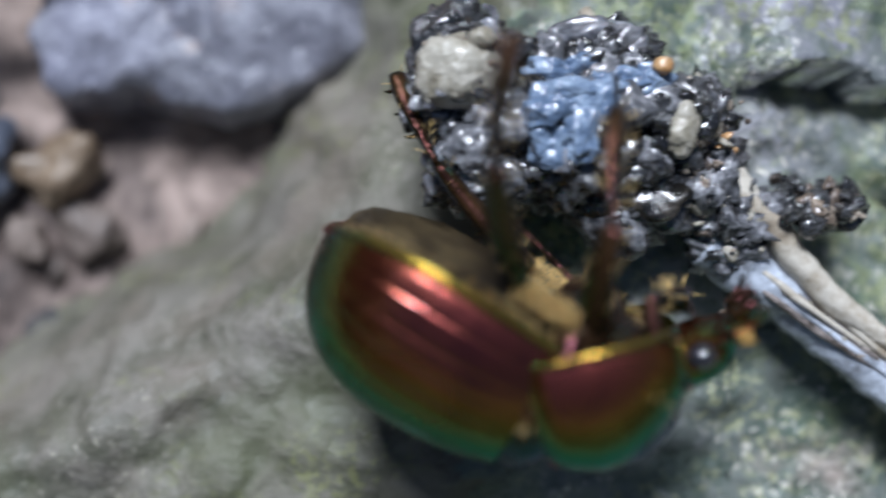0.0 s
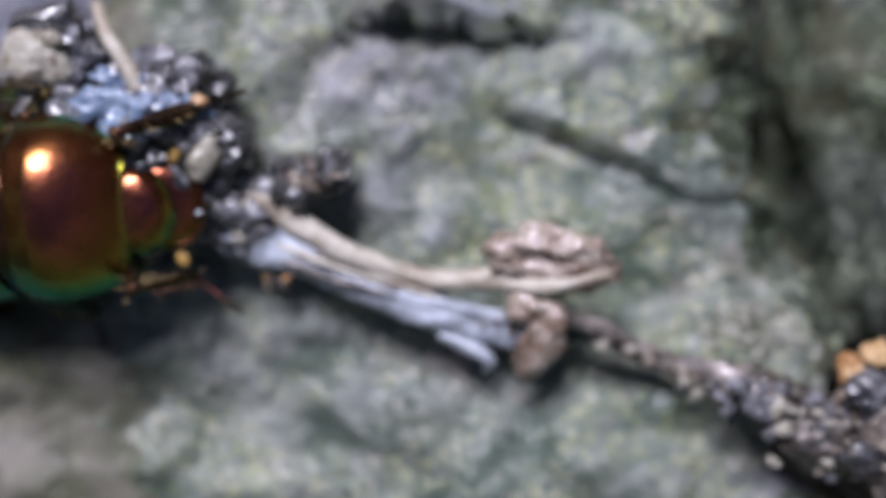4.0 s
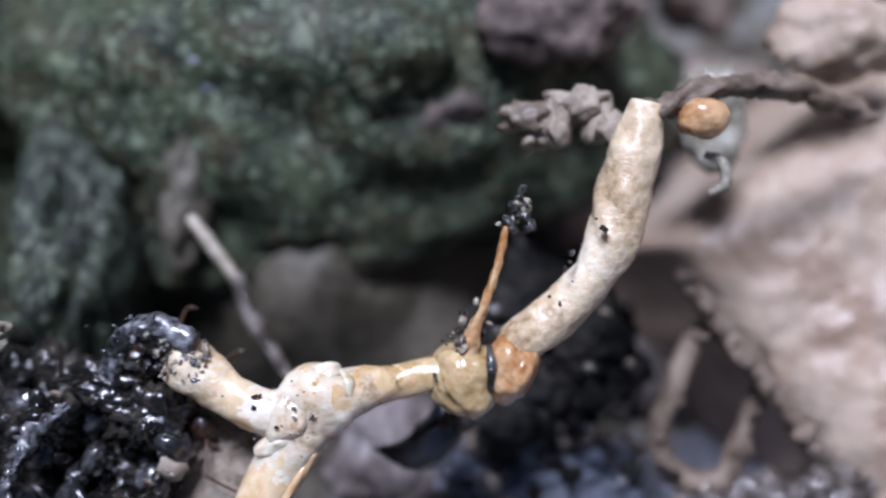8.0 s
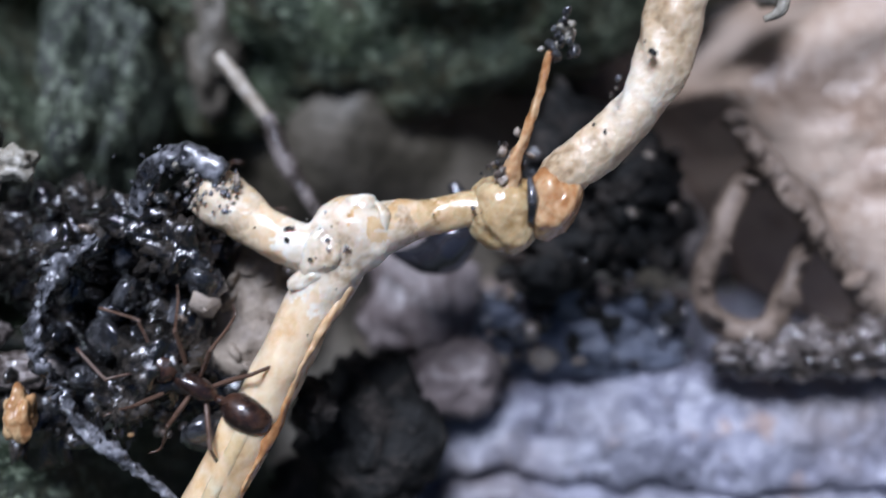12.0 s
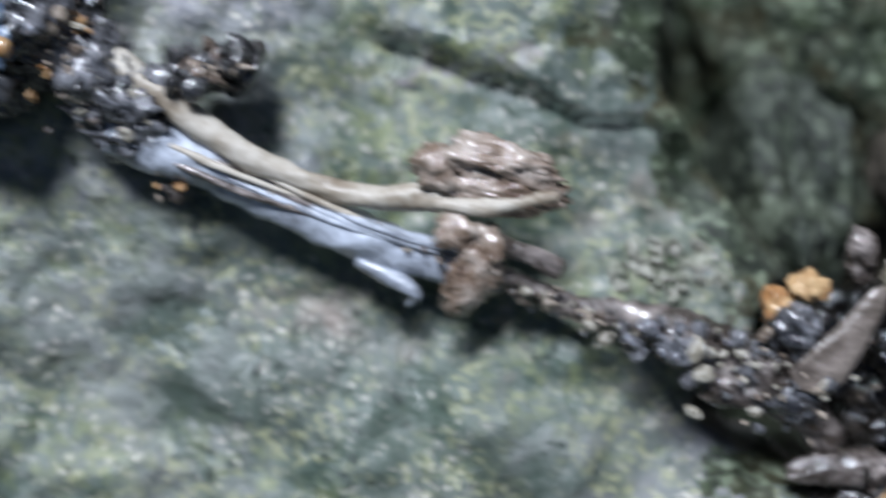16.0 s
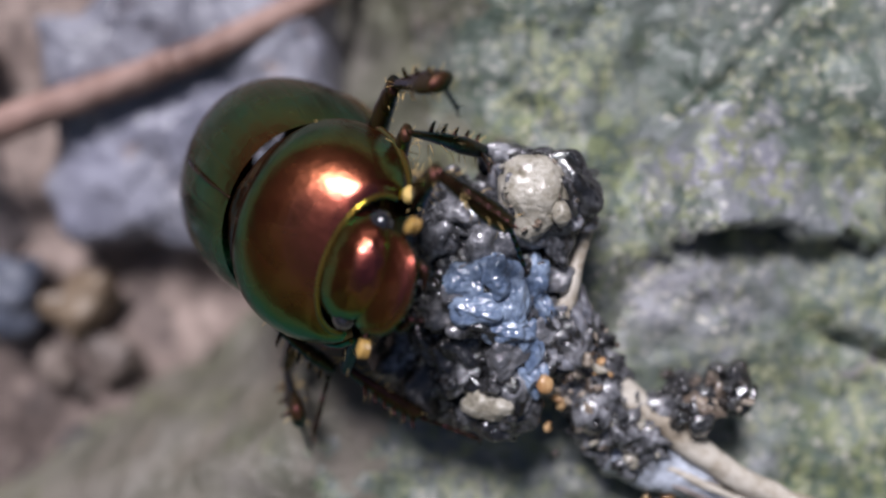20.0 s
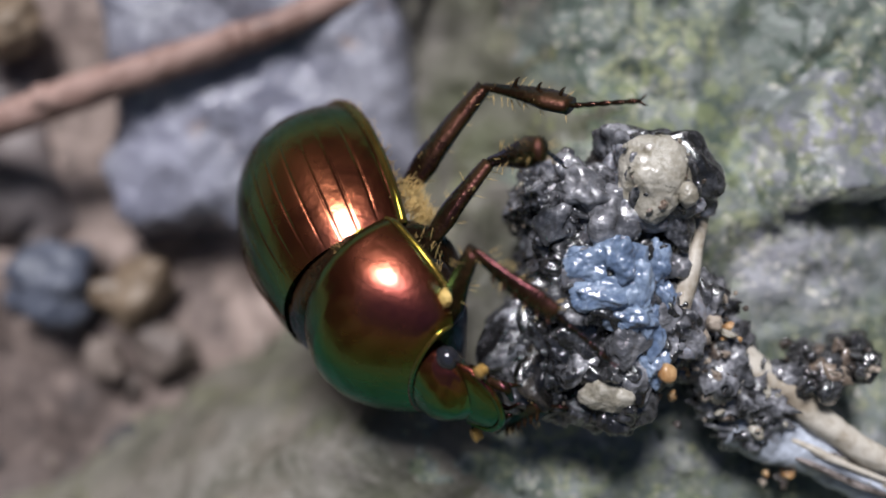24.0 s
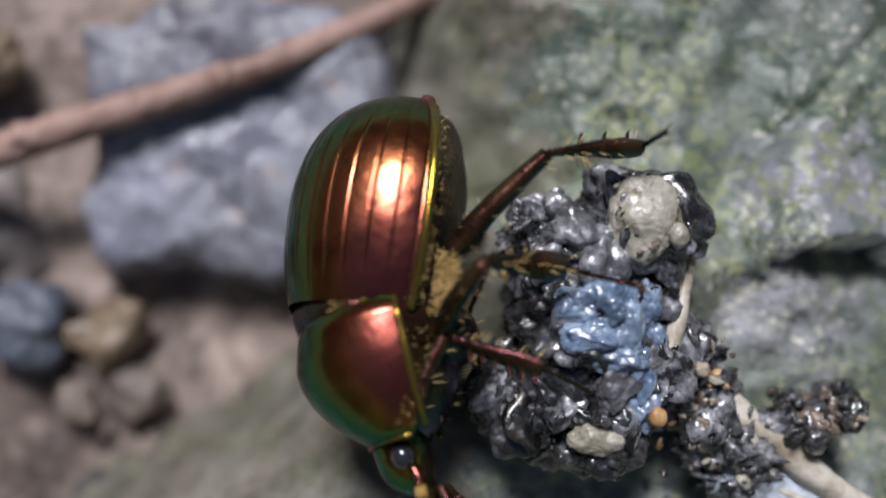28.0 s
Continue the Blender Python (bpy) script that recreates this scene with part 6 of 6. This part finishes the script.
# knee, ankle and tip of each leg in the beetle's own millimetres: seconds, x, y, z of the three
LEG_POSES = {
    ("left", "hind_leg"): [
        (0, -5.8, -4.3, -5.0, -6.2, -5.6, -8.2, -3.7, -5.4, -9.5),
        (0.5, -3.3, -6.1, -4.8, -0.9, -8.0, -6.5, 1.5, -8.1, -8.0),
        (1, -3.7, -5.8, -5.1, -1.6, -7.6, -7.3, 0.4, -8.8, -8.7),
        (1.5, -6.5, -2.1, -4.9, -5.8, -4.0, -7.8, -4.2, -6.2, -7.4),
        (2, -7.1, -3.6, -2.8, -5.9, -6.8, -3.3, -4.2, -6.4, -5.4),
        (17, -2.0, -5.5, -2.2, -1.6, -3.6, -3.0, -1.6, -1.8, -3.2),
        (19, -2.0, -5.5, -2.2, -1.6, -3.6, -3.0, -1.6, -1.8, -3.2),
        (20, -5.7, 0.8, -0.5, -6.6, 4.2, -0.4, -5.7, 2.5, -2.4),
        (20.5, -7.1, -2.5, -0.8, -10.3, -2.9, -2.1, -12.1, -1.7, -3.8),
        (23, -6.8, -4.2, -1.6, -9.7, -2.2, -2.0, -8.6, -3.4, -4.3),
        (24, -5.4, -3.6, -5.7, -6.2, -0.9, -7.8, -7.1, 0.6, -9.9),
        (25, -3.7, -5.8, -5.2, -4.7, -5.2, -8.5, -3.8, -6.6, -10.6),
        (26, -3.7, -6.0, -4.9, -0.8, -6.4, -6.7, -3.1, -6.4, -8.2),
        (27, -3.9, -6.2, -4.5, -5.2, -4.9, -7.5, -3.5, -6.7, -8.6),
        (28, -3.8, -5.8, -5.1, -2.3, -6.8, -8.1, -5.0, -6.6, -8.9),
    ],
    ("left", "middle_leg"): [
        (0, -3.9, -0.8, -5.2, -1.8, -2.3, -8.0, 1.1, -3.1, -9.2),
        (0.5, -4.7, -0.7, -4.7, -1.6, -1.3, -6.8, 1.5, -2.3, -7.2),
        (1, -5.0, -0.6, -4.5, -2.0, -1.1, -6.7, 0.7, -2.2, -8.1),
        (1.5, -5.7, 0.6, -3.6, -3.3, -1.1, -6.0, -0.7, -2.7, -7.1),
        (2, -6.0, 0.3, -2.5, -3.4, -0.8, -5.1, -3.6, -3.1, -7.3),
        (2.5, -3.8, 0.6, 1.0, -5.3, 1.4, -2.5, -6.6, 2.4, 0.3),
        (17, -5.2, 1.9, -0.9, -5.8, 4.5, -3.6, -6.7, 6.4, -6.1),
        (17.5, -5.9, 1.1, -2.0, -7.9, 3.6, -4.1, -6.3, 3.0, -6.9),
        (18, -5.6, 1.6, -1.5, -5.4, 1.4, -5.3, -5.8, 4.2, -3.9),
        (18.5, -5.8, 1.0, -3.1, -7.7, 4.2, -3.8, -7.6, 7.4, -3.2),
        (19, -5.1, 2.4, -1.5, -5.7, 6.1, -2.0, -4.6, 8.4, -0.1),
        (20, -4.5, 2.6, -0.7, -4.5, 1.5, -4.4, -4.5, 4.5, -3.2),
        (20.5, -6.0, 0.0, -1.8, -8.9, 2.4, -2.1, -10.0, 4.9, -0.3),
        (22.5, -4.2, 3.1, -1.4, -5.0, 6.6, -2.7, -4.3, 4.2, -4.7),
        (23, -5.1, -1.2, -4.1, -7.8, 1.3, -4.9, -5.7, -0.1, -6.9),
        (24, -4.5, -0.9, -4.8, -7.3, 1.5, -5.5, -4.8, 0.4, -7.1),
        (25, -4.9, -1.0, -4.4, -2.8, -1.7, -7.5, -4.6, -1.4, -10.1),
        (26, -5.5, -1.0, -3.6, -2.9, -1.7, -6.3, -2.2, -2.5, -9.3),
        (27, -5.2, -0.7, -4.3, -4.4, -1.0, -8.0, -3.0, -1.2, -10.9),
        (28, -5.1, -1.7, -3.6, -2.2, -2.4, -6.1, -3.4, -1.7, -9.0),
    ],
    ("left", "front_leg"): [
        (0, -1.9, 1.3, -3.8, 1.3, 2.4, -4.2, -1.4, 2.7, -4.0),
        (1, -3.4, 2.6, -4.3, -2.1, 3.8, -7.1, 0.5, 4.2, -8.2),
        (1.5, -2.7, 3.4, -4.6, -1.9, 4.1, -7.8, 0.5, 4.5, -9.2),
        (2, -3.0, 2.2, -4.3, -1.7, 3.5, -7.1, 0.1, 4.8, -8.7),
        (2.5, -4.5, 3.0, 0.3, -4.4, 6.0, -1.3, -2.6, 6.4, 0.7),
        (17, -4.7, 4.7, -0.6, -4.7, 6.7, -3.3, -4.2, 9.5, -3.7),
        (17.5, -4.9, 4.3, -0.8, -3.3, 6.7, -2.5, -1.5, 6.3, -4.6),
        (18, -4.2, 5.4, -1.1, -1.9, 4.5, -3.3, -2.9, 6.9, -2.3),
        (18.5, -3.8, 5.4, -3.0, -3.7, 8.8, -3.0, -1.4, 8.2, -4.5),
        (19, -2.9, 6.2, -2.1, -2.3, 8.8, -4.1, -1.4, 11.3, -3.5),
        (20, -4.0, 5.5, -0.7, -3.0, 5.7, -4.0, -1.4, 4.8, -6.0),
        (20.5, -5.1, 4.0, -1.3, -6.6, 7.1, -1.3, -4.8, 7.6, -3.3),
        (22.5, -3.4, 6.0, -0.9, -2.9, 6.2, -4.3, -2.3, 6.3, -7.0),
        (23, -5.1, 3.7, -2.4, -4.0, 5.9, -4.8, -3.9, 8.0, -6.5),
        (24, -5.0, 2.9, -2.6, -4.1, 5.6, -4.4, -2.6, 7.3, -5.9),
        (25, -2.3, 0.9, -3.4, -2.0, 1.2, -6.8, -1.9, 2.1, -9.4),
        (26, -2.4, 0.6, -3.0, -1.9, 0.9, -6.3, -1.7, 1.9, -8.9),
        (27, -2.0, 1.4, -3.9, -1.3, 1.6, -7.2, -0.8, 2.0, -9.9),
        (28, -2.6, 0.4, -2.4, -2.8, 1.1, -5.7, -0.9, 1.6, -7.7),
    ],
    ("right", "hind_leg"): [
        (0, 1.8, -6.7, -3.7, 2.7, -9.5, -5.5, 5.4, -9.1, -5.7),
        (0.5, 1.6, -6.5, -4.0, 3.0, -8.9, -6.1, 5.7, -9.5, -6.6),
        (1, 1.3, -6.2, -4.4, 2.0, -8.7, -6.7, 4.3, -9.0, -8.3),
        (1.5, 0.8, -5.8, -4.8, 1.9, -8.2, -7.1, 3.9, -9.7, -8.2),
        (18.5, 6.7, -1.3, -0.2, 6.1, 2.1, 0.2, 7.9, 0.2, 0.9),
        (19, 6.7, -0.2, -1.3, 7.3, 3.3, -1.5, 8.9, 1.4, -2.0),
        (20, 7.2, -3.1, -2.4, 7.7, 0.3, -2.0, 9.7, -0.7, -3.7),
        (22.5, 6.0, -3.4, -1.8, 6.3, 0.0, -2.3, 7.2, -1.6, -4.3),
        (23, 5.0, 1.0, 0.2, 3.8, 4.2, 0.7, 6.4, 3.8, -0.2),
    ],
    ("right", "front_leg"): [
        (0, -0.5, 2.4, -2.5, 0.5, -0.8, -2.8, 1.2, -3.0, -3.3),
        (2.5, -0.5, 2.4, -2.5, 0.5, -0.8, -2.8, 1.2, -3.0, -3.3),
        (17, -0.5, 2.4, -2.5, 0.5, -0.8, -2.8, 1.2, -3.0, -3.3),
        (18, -0.5, 2.4, -2.5, 0.5, -0.8, -2.8, 1.2, -3.0, -3.3),
        (19, 5.0, 3.6, -2.7, 5.5, 6.2, -4.8, 5.6, 7.7, -7.2),
        (20, 4.7, 1.8, -2.3, 5.6, 3.0, -5.3, 5.6, 4.3, -7.8),
        (22.5, 3.9, 1.5, -3.3, 3.5, 3.4, -6.0, 3.7, 5.3, -8.1),
        (23, 3.8, 3.5, -4.1, 1.2, 5.4, -5.1, 0.5, 6.7, -7.4),
        (24, 4.3, 4.7, -3.1, 1.3, 5.9, -4.3, 1.8, 6.9, -6.8),
        (25, -0.5, 2.4, -2.5, 0.5, -0.8, -2.8, 1.2, -3.0, -3.3),
        (28, -0.5, 2.4, -2.5, 0.5, -0.8, -2.8, 1.2, -3.0, -3.3),
    ],
}


def glide(rows, t, straight=False):
    """The values of rows of (seconds, values ...) at t, on a smooth or a straight line."""
    if t <= rows[0][0]:
        return rows[0][1:]
    if t >= rows[-1][0]:
        return rows[-1][1:]
    k = max(i for i, r in enumerate(rows) if r[0] <= t)
    a, b = rows[k], rows[k + 1]
    span = b[0] - a[0]
    u = (t - a[0]) / span
    if straight:
        return [p + (q - p) * u for p, q in zip(a[1:], b[1:])]
    z, e = rows[max(k - 1, 0)], rows[min(k + 2, len(rows) - 1)]
    out = []
    for i in range(1, len(a)):
        m0 = (b[i] - z[i]) / max(b[0] - z[0], 1e-6) * span
        m1 = (e[i] - a[i]) / max(e[0] - a[0], 1e-6) * span
        out.append((2 * u ** 3 - 3 * u * u + 1) * a[i] + (u ** 3 - 2 * u * u + u) * m0 + (3 * u * u - 2 * u ** 3) * b[i] + (u ** 3 - u * u) * m1)
    return out


def motions():
    tx, ty, tz = TWIG_AT
    walk(twig, [flat(t, tx + dx, ty + dy, tz, a) for t, dx, dy, a in (
        (0, 0.0, -0.2, -10), (0.5, 0.3, -0.4, -9), (1, 0.5, -0.6, -7), (1.5, 0.0, -0.7, -2), (2, -0.8, -0.5, 2), (2.5, -1.2, -0.3, 1.5), (4.5, -1.7, -0.4, 5), (6.2, -1.7, -0.4, 5), (13, 0, 0, 0), (28, 0, 0, 0))])
    walk(dung, [flat(t, x, y, 0.3, a) for t, x, y, a in (
        (0, -13.4, 6.4, 90), (1, -13.4, 6.4, 88), (1.5, -14.0, 4.8, 86), (2, -14.8, 2.8, 82), (2.5, -14.6, 3.2, 82), (5, -15, 4, 60), (8, -14.2, 5.4, 25), (13, -13.2, 6.3, 0), (16.5, -13.2, 6.3, 0), (17, -13.0, 6.6, 0), (18, -13.5, 5.6, 22), (19, -13.5, 6.1, 14), (20, -13.0, 6.7, 0), (20.5, -12.7, 6.5, -6), (22.5, -13.4, 5.9, 0), (24, -13.3, 5.9, 0), (28, -13.2, 6.0, 0))])
    walk(stem, [flat(t, x, y, z, a) for t, x, y, z, a in (
        (0, -10.8, 6.6, 0.2, 40), (1, -11.4, 6.2, 0.4, 45), (1.5, -12.5, 5.6, 1.4, 50), (2, -13.8, 5.0, 2.2, 53), (2.5, -14.0, 4.8, 2.2, 53), (8, -12.5, 5.4, 1.6, 20), (13, -11.0, 5.3, 1.5, 0), (18.5, -11.0, 5.5, 1.5, 0), (22.5, -11.4, 4.7, 1.7, 0), (28, -11.4, 4.6, 1.7, 0))])
    times = sorted({round(t, 2) for t, *_ in BEETLE} | {round(t, 2) for t in np.arange(0, 28.01, 0.25)})
    body = [(t, Matrix.Translation((x * MM, y * MM, z * MM)) @ pose(0, 0, 0, 0, 0, turn - 90) @ pose(0, 0, 0, pitch, 0, 0) @ pose(0, 0, 0, 0, roll, 0)) for t, (x, y, z, turn, pitch, roll) in ((t, glide(BEETLE, t)) for t in times)]
    walk(beetle, body)
    walk(shield, [(t, pose(0, 0, 0, nod, 0, 0)) for t, nod in NODS])
    for (tag, name), (thigh, shin, toe) in legs.items():
        side = -1 if tag == "left" else 1
        hip, foot, a, b, c, _ = LEGS[name]
        hip, foot = Vector((side * hip[0], hip[1], hip[2])), Vector((side * foot[0], foot[1], foot[2]))
        poses = LEG_POSES.get((tag, name), [])
        ahead = {"front_leg": 0.7, "middle_leg": 0.1, "hind_leg": -1.6}[name]
        rows = ([], [], [])
        for t, m in body:
            tip = foot + Vector((0.5 * math.sin(5.1 * t + 2 * side), 0.7 * math.sin(4.3 * t + hip.y), 0))
            ankle = tip - (tip - hip).normalized() * c * 0.75
            knee, ankle = reach_to(hip, ankle, a, b, (side * 0.5, ahead, 0.9) if name != "hind_leg" else (side * 0.3, -0.8, -0.7 if side < 0 else 1.2))
            near = min((abs(g[0] - t) for g in poses), default=9)
            hold = min(1, max(0, (1.6 - near) / 0.8))
            if hold:
                p = glide(poses, t, True)
                knee, ankle, tip = (q.lerp(Vector(w), hold) for q, w in zip((knee, ankle, tip), (p[0:3], p[3:6], p[6:9])))
                knee = hip + (knee - hip).normalized() * a
                ankle = knee + (ankle - knee).normalized() * b
            base = aim(hip, knee - hip, (0, 0, 1))
            rows[0].append((t, base))
            rows[1].append((t, aim(knee, ankle - knee, (side * 0.4, ahead, 0.9))))
            rows[2].append((t, aim(ankle, tip - ankle, (0, 0, 1))))
        for ob, r in zip((thigh, shin, toe), rows):
            walk(ob, r)
    walk(grub, [(t, pose(x * MM, y * MM, z * MM)) for t, x, y, z in (
        (0, -0.4, 2.6, -0.6), (7.2, -0.4, 2.4, -0.6), (8, 0.1, 1.1, 0), (8.5, 0, 0.5, 0), (9, -0.1, 0, 0), (10, 0, 0, 0), (10.3, 0, 0.3, 0), (10.7, -0.4, 1.5, -0.2), (11, -0.6, 2.0, -0.4), (11.5, -0.6, 2.4, -0.6), (28, -0.6, 2.6, -0.8))])
    walk(ant_one, [(t, pose(x * MM, y * MM, z * MM, 0, 0, a)) for t, x, y, z, a in ANT_ONE])
    walk(ant_two, [(t, pose(x * MM, y * MM, z * MM, 0, 0, a)) for t, x, y, z, a in ANT_TWO])


# seconds, x, y, z in mm, heading
ANT_ONE = [
    (0, 21.6, -7.2, -3, -135),
    (8, 21.4, -6.6, -1.5, -135),
    (8.5, 20.9, -5.7, -0.2, -130),
    (9, 20.8, -5.9, 0.2, -135),
    (9.3, 20.6, -5.9, 0.1, -140),
    (9.7, 21.3, -7, -2.6, -140),
    (28, 21.5, -7.2, -3.2, -140),
]
ANT_TWO = [
    (0, 27.5, -13.5, -8, 10),
    (8.6, 27, -13.8, -7, 15),
    (9.5, 26.0, -11.4, -3.6, 15),
    (10, 25.8, -12.0, -2.6, 20),
    (10.3, 25.2, -13.3, 0.3, 30),
    (10.6, 24.6, -13.7, 1, 50),
    (10.8, 23.9, -13.4, 1.2, 65),
    (11, 23.5, -13.3, 1.3, 72),
    (11.3, 23.1, -13, 1.3, 55),
    (11.5, 22.2, -12.3, 1, 60),
    (13.5, 20.7, -10.1, 0.3, 60),
    (14, 22.4, -9.3, 0.2, 20),
    (14.5, 21.5, -8.4, 0.4, 26),
    (15.1, 20.9, -5.9, 0.6, 28),
    (15.3, 20.8, -5.6, 0.6, 30),
    (15.5, 20.6, -6.1, 0.6, 30),
    (17, 19, -3.5, -3, 40),
    (28, 18, -2, -6, 40),
]

motions()
